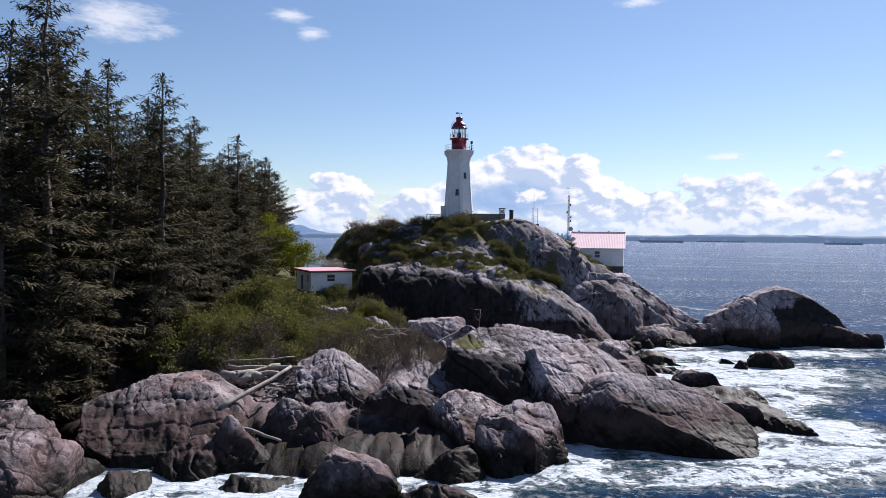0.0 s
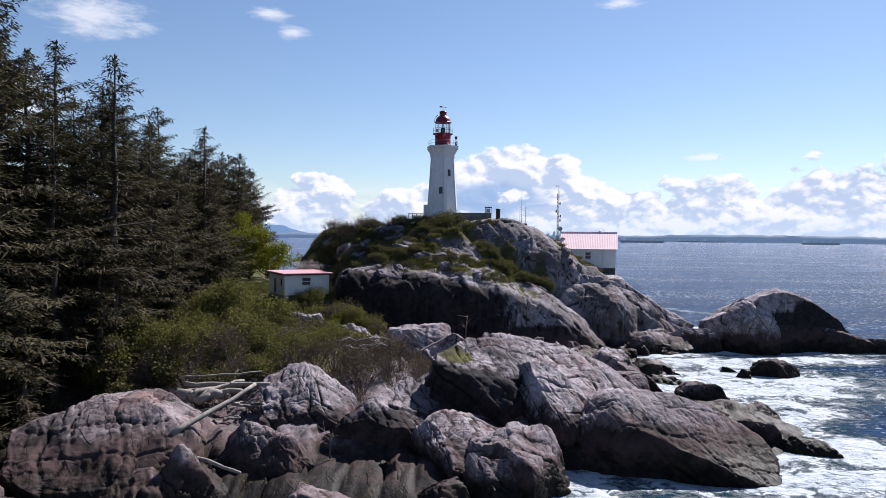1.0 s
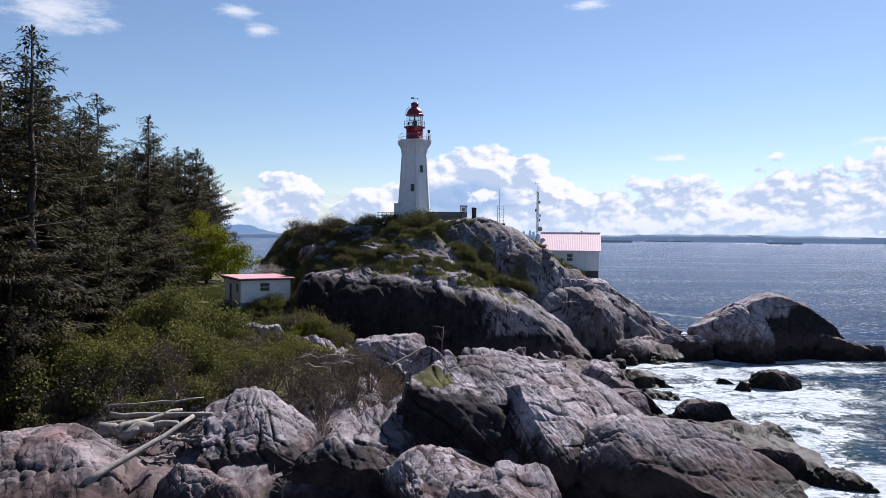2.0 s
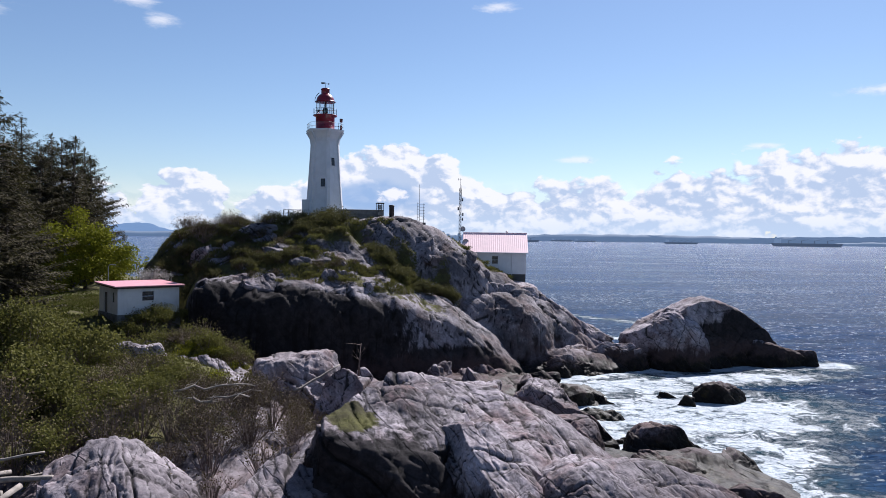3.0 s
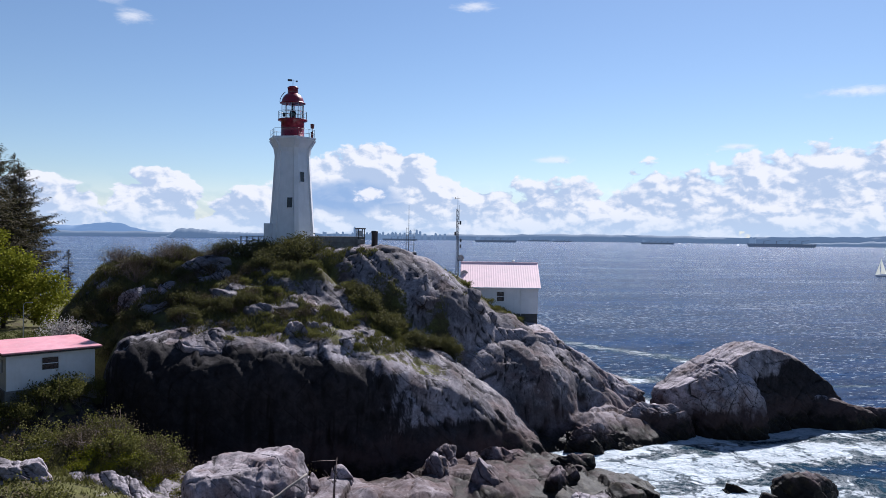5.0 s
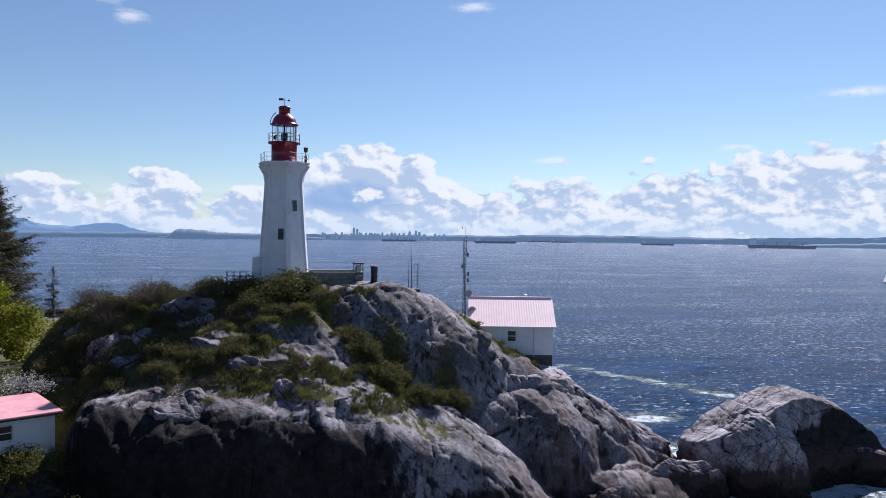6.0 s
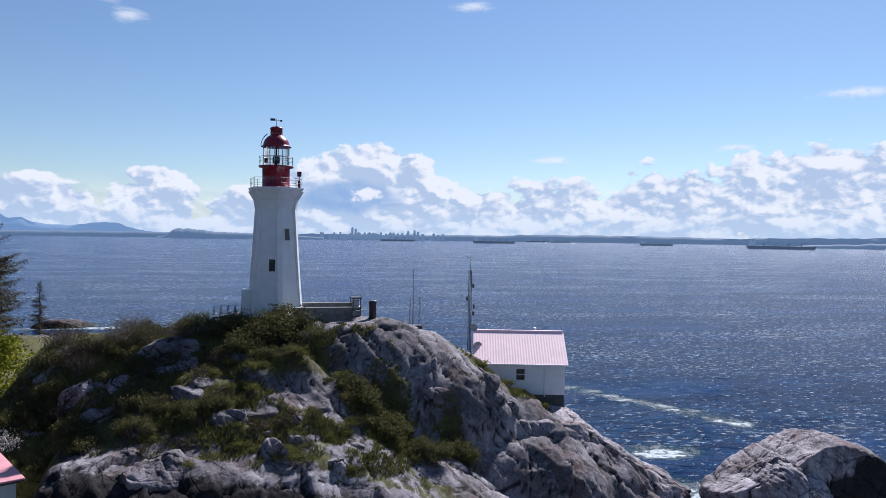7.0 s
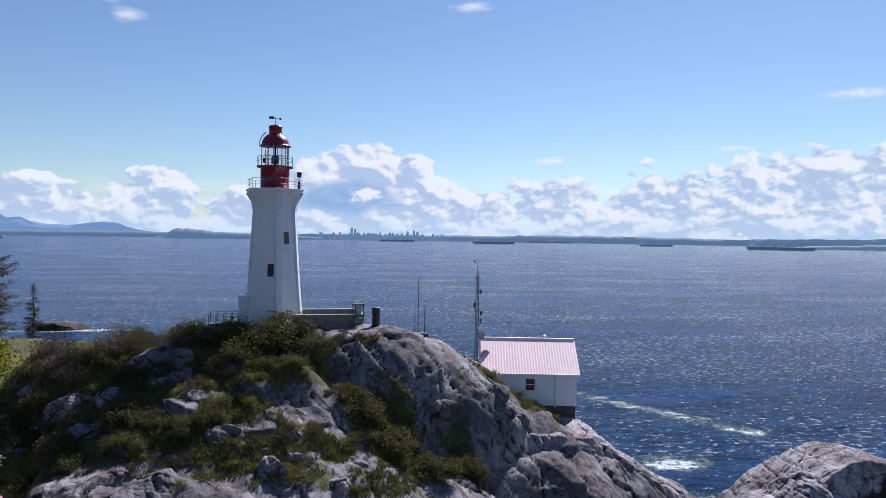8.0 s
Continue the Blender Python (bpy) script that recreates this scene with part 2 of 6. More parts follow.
# ---- noise on arrays ----
def hashed(i, seed):
    n = (i[..., 0].astype(np.int64) * 73856093) ^ (i[..., 1].astype(np.int64) * 19349663) ^ (i[..., 2].astype(np.int64) * 83492791) ^ (seed * 2654435761)
    n = (n ^ (n >> 13)) * 1274126177 & 0x7FFFFFFF
    n = (n ^ (n >> 15)) * 2246822519 & 0x7FFFFFFF
    return (n ^ (n >> 13)) / float(0x7FFFFFFF)


def vnoise(p, seed=0):
    i = np.floor(p)
    f = p - i
    f = f * f * (3 - 2 * f)
    out = 0
    for dx in (0, 1):
        for dy in (0, 1):
            for dz in (0, 1):
                w = (f[..., 0] if dx else 1 - f[..., 0]) * (f[..., 1] if dy else 1 - f[..., 1]) * (f[..., 2] if dz else 1 - f[..., 2])
                out = out + w * hashed(i + (dx, dy, dz), seed)
    return out * 2 - 1


def fbm(p, octaves=4, seed=0, gain=0.5):
    out, a = 0, 1.0
    for o in range(octaves):
        out = out + a * vnoise(p * 2.03**o + 17.3 * o, seed + o)
        a *= gain
    return out


def worley(p, seed=0):
    """Distances to the nearest and second nearest of scattered points, and the nearest one's number in 0..1."""
    i = np.floor(p)
    d1 = np.full(p.shape[:-1], 9.0)
    d2, who = d1.copy(), np.zeros_like(d1)
    for dx in (-1, 0, 1):
        for dy in (-1, 0, 1):
            for dz in (-1, 0, 1):
                c = i + (dx, dy, dz)
                o = np.stack([hashed(c, seed + k) for k in (1, 2, 3)], -1)
                d = np.sqrt(((c + o - p) ** 2).sum(-1))
                near = d < d1
                d2 = np.where(near, d1, np.minimum(d2, d))
                who = np.where(near, hashed(c, seed + 9), who)
                d1 = np.where(near, d, d1)
    return d1, d2, who


def relief(p, size=1.0, seed=0, step=0.2, groove=0.2, sheet_=0.2):
    """How far rock stands proud at places p, and how deep in a joint each lies (0 to 1). One set of close parallel joints dips
    through the whole headland, two wider sets cross it; between them lie slabs with sharp lips, stepped blocks and roughness."""
    q = p + 0.42 * size * np.stack([fbm(p * 0.30 / size, 3, s) for s in (31, 37, 41)], -1) + 0.06 * np.stack([fbm(p * 1.6, 2, s) for s in (43, 47, 53)], -1)
    out, joint, ids = 0.0, 0.0, []
    for k, (n, gap, deep_, much) in enumerate((((0.66, -0.15, 0.74), 1.25, 0.9, 0.48), ((0.60, 0.56, -0.57), 2.9, 0.9, 0.32), ((-0.12, 0.93, 0.34), 3.3, 1.0, 0.5))):
        u = q @ np.array(n) / (gap * size) + 0.37 * k + 0.25 * vnoise(p * 0.15, 19 + k)
        ids.append(np.floor(u))
        frac = u - np.floor(u)
        fade = np.clip(much + 1.7 * vnoise(p * 0.33 / size + 9 * k + 3.1 * ids[-1][..., None], seed + 60 + k), 0, 1)
        d = np.minimum(frac, 1 - frac) * gap * size
        cut = fade * np.exp(-((d / (0.05 + 0.05 * size)) ** 2))
        out = out - groove * 1.2 * size * deep_ * cut
        joint = np.maximum(joint, cut)
        if k == 0:
            # each slab rises to a sharp lip over the next
            out = out + sheet_ * size * fade * (frac ** 1.6 - 0.4)
    blocks = hashed(np.stack(ids, -1), seed + 5) - 0.5
    out = out + step * size * blocks
    w = (q @ np.array(Euler((0.4, 0.2, 0.5)).to_matrix())) * np.array((0.42, 0.2, 0.36)) / size
    d1, d2, who = worley(w, seed + 11)
    here = np.clip(0.6 + 1.5 * vnoise(p * 0.22 / size + 4, seed + 66), 0, 1)
    out = out + here * size * ((0.12 + 0.5 * step) * (who - 0.5) * np.clip((d2 - d1) / 0.14, 0, 1))
    joint = np.maximum(joint, 0.8 * here * (1 - np.clip((d2 - d1) / 0.06, 0, 1)) ** 2)
    crag = np.abs(fbm(q * np.array((0.55, 0.30, 0.8)) / size, 2, seed + 70))
    crag2 = np.abs(fbm((q + 3) * np.array((1.5, 0.8, 2.0)) / size, 3, seed + 75))
    return out - 0.14 * size * (crag - 0.35) - 0.06 * size * (crag2 - 0.35) + 0.02 * fbm(p * 2.3, 2, seed + 5), joint


SHORE = []       # footprints of the rocks that stand in the sea: x, y, half length, half width, turn


@functools.cache
def ball(sub):
    """Directions and triangles of an even ball."""
    bm = bmesh.new()
    bmesh.ops.create_icosphere(bm, subdivisions=sub, radius=1)
    d = np.array([v.co[:] for v in bm.verts])
    tri = np.array([[v.index for v in f.verts] for f in bm.faces])
    bm.free()
    return d / np.linalg.norm(d, axis=1)[:, None], tri


def rock(name, at, size, turn=0.0, lean=(0, 0), p=2.6, seed=0, sub=6, cell=1.0, swell=0.14, label="", category="rock", group="shore rocks", material=None, step=0.3, cuts=14, moss=None, planes=(), wet=1.6, run=0.25, side=0.0):
    """A weathered granite whaleback: a rounded block with broken facets, swelling unevenly and split by joints."""
    rng = np.random.default_rng(seed + 900)
    d, tri = ball(sub)
    s = (np.abs(d) ** p).sum(1) ** (-1 / p)
    m = np.array(Euler((radians(lean[0]), radians(lean[1]), radians(turn))).to_matrix())
    size = np.array(size, float)
    loc = d * s[:, None]
    for k in range(cuts):
        n = rng.normal(size=3) * (1, 1, 0.8)
        n[2] = abs(n[2]) * 0.8 - 0.15
        n /= np.linalg.norm(n)
        over = loc @ n - np.quantile(loc @ n, rng.uniform(0.9 - 0.011 * cuts, 0.97))
        loc = loc - n * np.clip(over, 0, None)[:, None] * 0.9
    loc = loc * size
    for nx, ny, nz, off in planes:
        # a broken face: whatever stands out past the plane is cut back to it
        n = m.T @ (np.array((nx, ny, nz)) / math.sqrt(nx * nx + ny * ny + nz * nz))
        loc = loc - n * np.clip(loc @ n - off, 0, None)[:, None]
    nor = d / size
    nor = (nor / np.linalg.norm(nor, axis=1)[:, None]) @ m.T
    w = loc @ m.T
    # what lies deep under the sea or inside the headland is left away
    deep_ = w[:, 2] + at[2] < np.maximum(land(w[:, 0] + at[0], w[:, 1] + at[1]) - 1.6, -1.8)
    tri = tri[~deep_[tri].all(1)]
    used = np.unique(tri)
    to = np.zeros(len(w), int)
    to[used] = np.arange(len(used))
    tri, w, nor = to[tri], w[used], nor[used]
    q = w + np.array(at)
    r = size.min()
    proud, joint = relief(q, cell, seed, step)
    if sub > 5:
        small, crack = relief(q + 5.0, cell * 0.42, seed + 7, step)
        proud, joint = proud + 0.85 * small, np.maximum(joint, 0.75 * crack)
    w = w + nor * (swell * r * fbm(q * (1.2 / (r + 1.0)), 3, seed + 50) + proud)[:, None]
    ob = mesh_part(name, w, tri, material or ROCK, None, label)
    ob.location = at
    # Black tide line; run and side also paint shade onto camera-facing flanks.
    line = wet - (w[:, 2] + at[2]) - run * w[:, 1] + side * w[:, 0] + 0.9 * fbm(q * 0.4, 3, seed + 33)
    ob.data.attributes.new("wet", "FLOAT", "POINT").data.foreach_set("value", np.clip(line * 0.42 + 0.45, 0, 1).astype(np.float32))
    ob.data.attributes.new("joint", "FLOAT", "POINT").data.foreach_set("value", joint.astype(np.float32))
    if moss:
        cover = np.clip(1.5 - np.hypot(w[:, 0] + at[0] - moss[0], w[:, 1] + at[1] - moss[1]) / moss[2], 0, 1) * np.clip((w[:, 2] + at[2] - moss[3]) / 0.8, 0, 1)
        ob.data.attributes.new("veg", "FLOAT", "POINT").data.foreach_set("value", cover.astype(np.float32))
    SHORE.append((at[0], at[1], size[0], size[1], turn))
    return tagged(ob, "", category, group)


# ---- the headland ----
HILLS = []


def hill(x, y, rx, ry, turn, top, p=3.0, sx=0.0, sy=0.0, foot=-4.0, round_=2.0):
    """A swelling of the ground: centre, half lengths, turn, height of its top, squareness, and the slope of its top."""
    HILLS.append((x, y, rx, ry, radians(turn), top, p, sx, sy, foot, round_))


# forest floor, scrub slope, hut's terrace, lawn and land behind
hill(-58, 104, 42, 40, 0, 7.5, 6, 0.0, 0.01)
hill(-16, 88, 19, 24, 8, 6.6, 4, -0.03, 0.03)
hill(-30, 150, 30, 46, 0, 7.9, 5)
hill(-75, 190, 60, 60, 0, 9.0, 5)
hill(-20, 119, 13, 13, 0, 8.5, 4)
hill(-12, 101, 9, 7, 10, 7.0, 3)
# lower ledge with its steep face, falling to the right
hill(0.5, 122.6, 14.8, 12.2, 3, 13.0, 4.0, -0.09, 0.15, -2, 6.5)
hill(13, 119.5, 15, 9.5, 6, 10.9, 2.7, -0.42, 0.1, -2, 2.3)
# upper hill
hill(-3, 133.5, 18, 10, 0, 18.3, 3.6, 0.02, 0.04, -2, 2.8)
hill(-12.8, 134, 10, 9.5, 0, 18.6, 3, 0.03, 0.05, -2, 2.8)
hill(-1, 125.5, 14, 11.5, 0, 16.0, 3.2, 0.0, 0.33, -2, 4.5)
hill(-6, 126, 12, 6, 0, 16.2, 3, 0.0, 0.0, -2, 2.4)
hill(-16.4, 125.2, 4.8, 5.0, 0, 12.0, 2.5, 0.1, 0.1, 3, 2.2)
hill(3, 126.5, 5.5, 4.5, 0, 17.5, 3, 0.0, 0.05, 8, 2.6)
hill(9.5, 132, 9.5, 7.4, -8, 20.2, 2.4, -0.10, 0.0, 4, 2.3)
hill(3, 139, 10, 9, 0, 20.3, 4, 0, 0, 0, 3)
hill(15, 131.5, 12.5, 8.4, -8, 19.0, 2.4, -0.30, 0.02, 7, 2.4)
# block under the long house and the slope below it
hill(27, 131, 17, 11, 0, 12.4, 2.9, -0.30, 0.08, -3, 2.0)
hill(26, 127.5, 9, 8.5, -14, 10.4, 3.0, -0.14, 0.16, -3, 3.2)
hill(38, 130, 9, 7.5, 14, 6.0, 2.4, -0.42, 0, -3)
hill(32, 121, 13, 6, -6, 3.0, 2.6, 0, 0, -3)
# bed of the cove's rim and of the near shore
hill(10, 86, 22, 14, -12, 1.9, 3, -0.03, 0, -3)
hill(6, 74, 13, 11, 0, 5.0, 3, 0, 0, -3)
hill(-14, 67, 23, 7.5, 0, 3.2, 3.5, 0, 0.02, -3, 3)
hill(11, 69, 14, 7, -10, 2.9, 3, -0.05, 0.05, -3, 3)
hill(-6, 60.5, 17, 6.5, 4, 1.7, 3, 0, 0.05, -3, 3)
hill(24, 76, 11, 10, -25, 1.7, 3, -0.03, 0, -3, 3)
hill(6, 101, 14, 9, 0, 2.8, 3, -0.03, 0, -3)
hill(20, 107, 15, 9, 0, 1.9, 3, -0.04, 0, -3)


def land(x, y):
    """Height of the ground without its relief."""
    z = np.full(x.shape, -4.0)
    for cx, cy, rx, ry, a, top, p, sx, sy, foot, rnd in HILLS:
        u = ((x - cx) * math.cos(a) + (y - cy) * math.sin(a)) / rx
        v = (-(x - cx) * math.sin(a) + (y - cy) * math.cos(a)) / ry
        r = (np.abs(u) ** p + np.abs(v) ** p) ** (1 / p)
        t = top + sx * (x - cx) + sy * (y - cy)
        h = np.where(r < 1, foot + (t - foot) * np.clip(1 - r**rnd, 0, 1) ** (1 / rnd), -4)
        k = 0.6
        m = np.maximum(z, h)
        z = m + k * 0.25 * np.clip(1 - np.abs(z - h) / k, 0, 1) ** 2 * (m > -3.9)
    return z


def vegetated(x, y, z):
    """Where soil and plants cover the rock: 0 to 1."""
    v = np.full(x.shape, 0.05)

    def spot(cx, cy, rx, ry, much):
        nonlocal v
        v = np.maximum(v, much * np.clip(1.6 - 1.2 * np.hypot((x - cx) / rx, (y - cy) / ry), 0, 1))

    spot(-60, 105, 44, 44, 1)
    spot(-40, 175, 45, 60, 1)
    spot(-19, 92, 16, 20, 0.75)
    spot(-21, 120, 10, 10, 1)
    spot(-8, 79, 11, 8, 0.85)
    spot(-12, 74, 9, 5, 0.85)
    spot(-3, 104, 8, 4, 0.8)
    spot(-4, 128.5, 15, 4.5, 0.76)
    spot(-6, 121.5, 10, 4.5, 0.78)
    spot(2, 118, 9, 3.4, 0.58)
    spot(-5, 135, 14, 5, 0.8)
    spot(3, 127, 6, 4.5, 0.70)
    spot(-16, 128, 4, 6, 0.5)
    spot(12, 121.5, 3.4, 5, 0.8)
    spot(17.5, 122.4, 2.0, 2.4, 0.7)
    spot(24, 130, 6, 1.6, 0.7)
    spot(11, 115, 9, 2.2, 0.52)
    spot(8, 79, 4, 3, 0.6)
    spot(4, 84, 9, 5, 0.62)
    return np.clip(v, 0, 1) * np.clip((z - 3) / 2, 0, 1)


def lines(*spans):
    """Grid lines: from, to, step, to, step ..."""
    out = [spans[0]]
    for to, step in zip(spans[1::2], spans[2::2]):
        n = max(1, round((to - out[-1]) / step))
        out += list(np.linspace(out[-1], to, n + 1)[1:])
    return np.array(out)


def sheet(xs, ys):
    x, y = np.meshgrid(xs, ys)
    n, m = len(xs), len(ys)
    k = np.arange((n - 1) * (m - 1))
    a = k // (n - 1) * n + k % (n - 1)
    return x, y, np.stack([a, a + 1, a + n + 1, a + n], -1)


def ground_relief(x, y):
    """Height of the ground, its cover of plants, and how far its rock stands proud."""
    z = land(x, y)
    p = np.stack([x, y, z], -1)
    z = z + 0.7 * fbm(p * 0.16, 3, 21) * np.clip((z + 3) / 3, 0, 1)
    veg = vegetated(x, y, z)
    rel, joint = relief(p, 1.25, 7, 0.36, 0.20, 0.20)
    small, crack = relief(p + 5.0, 0.55, 14, 0.4, 0.22, 0.26)
    rel, joint = rel + 0.4 * small, np.maximum(joint, 0.75 * crack)
    rel = rel * (1 - 0.7 * np.clip(veg * 1.2, 0, 1)) * np.clip((z + 3) / 3, 0, 1)
    return z, veg, rel, joint


def ground_height(x, y):
    z, veg, rel, joint = ground_relief(x, y)
    return z + rel, veg


gx, gy, gf = sheet(lines(-130, -50, 3, -28, 0.7, 46, 0.2, 60, 1.0), lines(40, 60, 1.0, 92, 0.5, 104, 0.3, 139, 0.2, 160, 0.9, 260, 4, 380, 6))
gz, gveg, grel, gjoint = ground_relief(gx, gy)
zx, zy = np.gradient(gz, gx[0], axis=1), np.gradient(gz, gy[:, 0], axis=0)
lean_ = np.sqrt(1 + zx**2 + zy**2)
gx, gy, gz = gx - grel * zx / lean_, gy - grel * zy / lean_, gz + grel / lean_
headland = mesh_part("ground", np.stack([gx, gy, gz], -1).reshape(-1, 3), gf, GROUND)
tagged(headland, "grey granite headland with mossy ledges, soil and grass", "ground", "", "structure")
# Seep streaks, tide black, and shade painted on the ledge face and flanks.
seep_shade = 1.25 * np.clip(1.7 - np.hypot((gx + 3.0) / 12.5, (gy - 109.5) / 4.6), 0, 1) * np.clip((12.0 - 0.14 * gx - gz) / 1.5, 0, 1)
seep_shade = np.maximum(seep_shade, 0.8 * np.clip(1.5 - np.hypot((gx + 17) / 6, (gy - 124) / 12), 0, 1) * np.clip((16 - gz) / 2, 0, 1))
seep_shade = np.maximum(seep_shade, 0.9 * np.clip(1.5 - np.hypot((gx - 17) / 10, (gy - 111) / 5), 0, 1) * np.clip((5.5 - gz) / 1.5, 0, 1))
seep_shade = np.maximum(seep_shade, np.clip((2.9 - gz) / 1.4, 0, 1) * np.clip((78 - gy) / 6, 0, 1))
seep_shade = np.clip(seep_shade, 0, 1)
headland.data.attributes.new("wet", "FLOAT", "POINT").data.foreach_set("value", seep_shade.ravel().astype(np.float32))
headland.data.attributes.new("joint", "FLOAT", "POINT").data.foreach_set("value", gjoint.ravel().astype(np.float32))
headland.data.attributes.new("veg", "FLOAT", "POINT").data.foreach_set("value", gveg.ravel().astype(np.float32))


def on_ground(x, y):
    return float(ground_height(np.array([[x]]), np.array([[y]]))[0][0, 0])


# ---- rocks of the shore ----
R = rock
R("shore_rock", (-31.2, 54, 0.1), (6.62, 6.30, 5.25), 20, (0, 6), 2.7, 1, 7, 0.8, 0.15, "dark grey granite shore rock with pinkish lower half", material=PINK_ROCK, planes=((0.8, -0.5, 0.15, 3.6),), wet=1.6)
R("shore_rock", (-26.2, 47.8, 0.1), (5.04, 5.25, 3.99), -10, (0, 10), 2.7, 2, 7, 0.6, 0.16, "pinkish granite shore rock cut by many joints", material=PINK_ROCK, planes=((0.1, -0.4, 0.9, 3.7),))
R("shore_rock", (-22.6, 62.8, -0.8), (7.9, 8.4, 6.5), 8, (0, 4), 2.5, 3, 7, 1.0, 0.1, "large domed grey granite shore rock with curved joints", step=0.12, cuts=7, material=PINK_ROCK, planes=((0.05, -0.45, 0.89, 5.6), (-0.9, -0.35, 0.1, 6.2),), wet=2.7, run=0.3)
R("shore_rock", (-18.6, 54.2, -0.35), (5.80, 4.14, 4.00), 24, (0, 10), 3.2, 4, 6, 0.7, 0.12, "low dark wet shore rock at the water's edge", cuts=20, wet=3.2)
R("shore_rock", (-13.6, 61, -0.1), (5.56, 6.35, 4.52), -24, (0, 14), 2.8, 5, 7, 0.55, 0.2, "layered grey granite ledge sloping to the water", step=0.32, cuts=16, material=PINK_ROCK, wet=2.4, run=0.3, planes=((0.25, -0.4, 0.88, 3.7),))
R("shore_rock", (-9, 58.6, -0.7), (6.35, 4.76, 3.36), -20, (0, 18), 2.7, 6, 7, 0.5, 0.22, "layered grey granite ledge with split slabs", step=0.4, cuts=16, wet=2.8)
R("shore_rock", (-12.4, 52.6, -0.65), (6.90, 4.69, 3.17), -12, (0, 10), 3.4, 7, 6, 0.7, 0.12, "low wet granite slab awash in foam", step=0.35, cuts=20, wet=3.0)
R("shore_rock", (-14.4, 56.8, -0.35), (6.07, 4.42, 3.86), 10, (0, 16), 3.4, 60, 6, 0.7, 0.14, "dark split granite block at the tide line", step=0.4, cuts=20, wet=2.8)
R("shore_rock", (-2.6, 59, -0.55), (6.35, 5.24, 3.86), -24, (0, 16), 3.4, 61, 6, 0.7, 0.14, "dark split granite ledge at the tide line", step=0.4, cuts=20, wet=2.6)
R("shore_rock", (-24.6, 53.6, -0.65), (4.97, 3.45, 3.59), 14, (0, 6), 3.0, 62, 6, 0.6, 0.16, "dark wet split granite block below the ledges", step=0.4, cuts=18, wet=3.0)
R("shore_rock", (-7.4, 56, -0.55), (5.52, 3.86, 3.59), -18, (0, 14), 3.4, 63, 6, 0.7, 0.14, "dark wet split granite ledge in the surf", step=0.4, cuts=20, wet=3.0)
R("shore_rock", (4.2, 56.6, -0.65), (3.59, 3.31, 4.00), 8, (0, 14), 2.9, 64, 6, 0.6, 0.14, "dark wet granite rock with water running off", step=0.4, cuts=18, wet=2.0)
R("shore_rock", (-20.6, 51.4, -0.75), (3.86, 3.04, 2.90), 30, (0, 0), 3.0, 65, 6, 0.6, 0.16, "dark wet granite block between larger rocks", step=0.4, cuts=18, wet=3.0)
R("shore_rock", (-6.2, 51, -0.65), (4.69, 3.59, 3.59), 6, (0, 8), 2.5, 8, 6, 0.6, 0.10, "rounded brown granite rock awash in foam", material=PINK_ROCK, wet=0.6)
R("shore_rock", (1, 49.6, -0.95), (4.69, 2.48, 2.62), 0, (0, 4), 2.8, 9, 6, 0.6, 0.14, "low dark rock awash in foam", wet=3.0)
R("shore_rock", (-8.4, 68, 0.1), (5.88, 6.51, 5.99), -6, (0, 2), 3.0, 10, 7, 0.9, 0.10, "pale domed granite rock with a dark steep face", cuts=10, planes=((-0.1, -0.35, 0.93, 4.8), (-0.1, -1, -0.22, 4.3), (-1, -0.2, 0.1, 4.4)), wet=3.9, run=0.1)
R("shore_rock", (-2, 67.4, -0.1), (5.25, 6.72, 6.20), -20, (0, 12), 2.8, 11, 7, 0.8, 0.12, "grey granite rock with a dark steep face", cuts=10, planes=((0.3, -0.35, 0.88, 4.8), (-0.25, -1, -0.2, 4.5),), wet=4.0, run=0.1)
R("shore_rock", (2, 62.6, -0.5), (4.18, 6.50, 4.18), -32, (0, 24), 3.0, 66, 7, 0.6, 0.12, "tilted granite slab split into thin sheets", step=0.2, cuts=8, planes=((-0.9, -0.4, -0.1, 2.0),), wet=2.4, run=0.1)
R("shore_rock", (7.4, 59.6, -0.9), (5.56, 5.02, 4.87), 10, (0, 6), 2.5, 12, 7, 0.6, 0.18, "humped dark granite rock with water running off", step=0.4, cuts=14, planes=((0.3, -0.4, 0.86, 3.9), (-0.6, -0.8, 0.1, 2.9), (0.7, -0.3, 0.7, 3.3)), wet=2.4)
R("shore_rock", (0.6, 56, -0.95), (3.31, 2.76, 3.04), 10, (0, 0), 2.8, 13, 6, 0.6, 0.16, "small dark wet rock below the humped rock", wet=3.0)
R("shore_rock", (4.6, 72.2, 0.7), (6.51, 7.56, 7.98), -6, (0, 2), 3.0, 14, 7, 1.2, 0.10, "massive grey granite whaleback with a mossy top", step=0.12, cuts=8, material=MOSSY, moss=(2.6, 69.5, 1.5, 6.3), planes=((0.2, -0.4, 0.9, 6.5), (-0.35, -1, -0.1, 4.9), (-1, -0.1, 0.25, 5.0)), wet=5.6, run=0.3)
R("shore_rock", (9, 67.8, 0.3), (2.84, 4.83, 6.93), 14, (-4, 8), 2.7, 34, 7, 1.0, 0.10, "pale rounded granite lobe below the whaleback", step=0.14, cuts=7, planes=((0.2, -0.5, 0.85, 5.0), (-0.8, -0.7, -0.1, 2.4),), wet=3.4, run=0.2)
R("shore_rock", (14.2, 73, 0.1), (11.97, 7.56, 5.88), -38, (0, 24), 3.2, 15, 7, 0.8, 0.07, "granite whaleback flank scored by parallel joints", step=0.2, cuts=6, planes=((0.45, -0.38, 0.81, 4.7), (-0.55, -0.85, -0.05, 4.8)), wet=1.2)
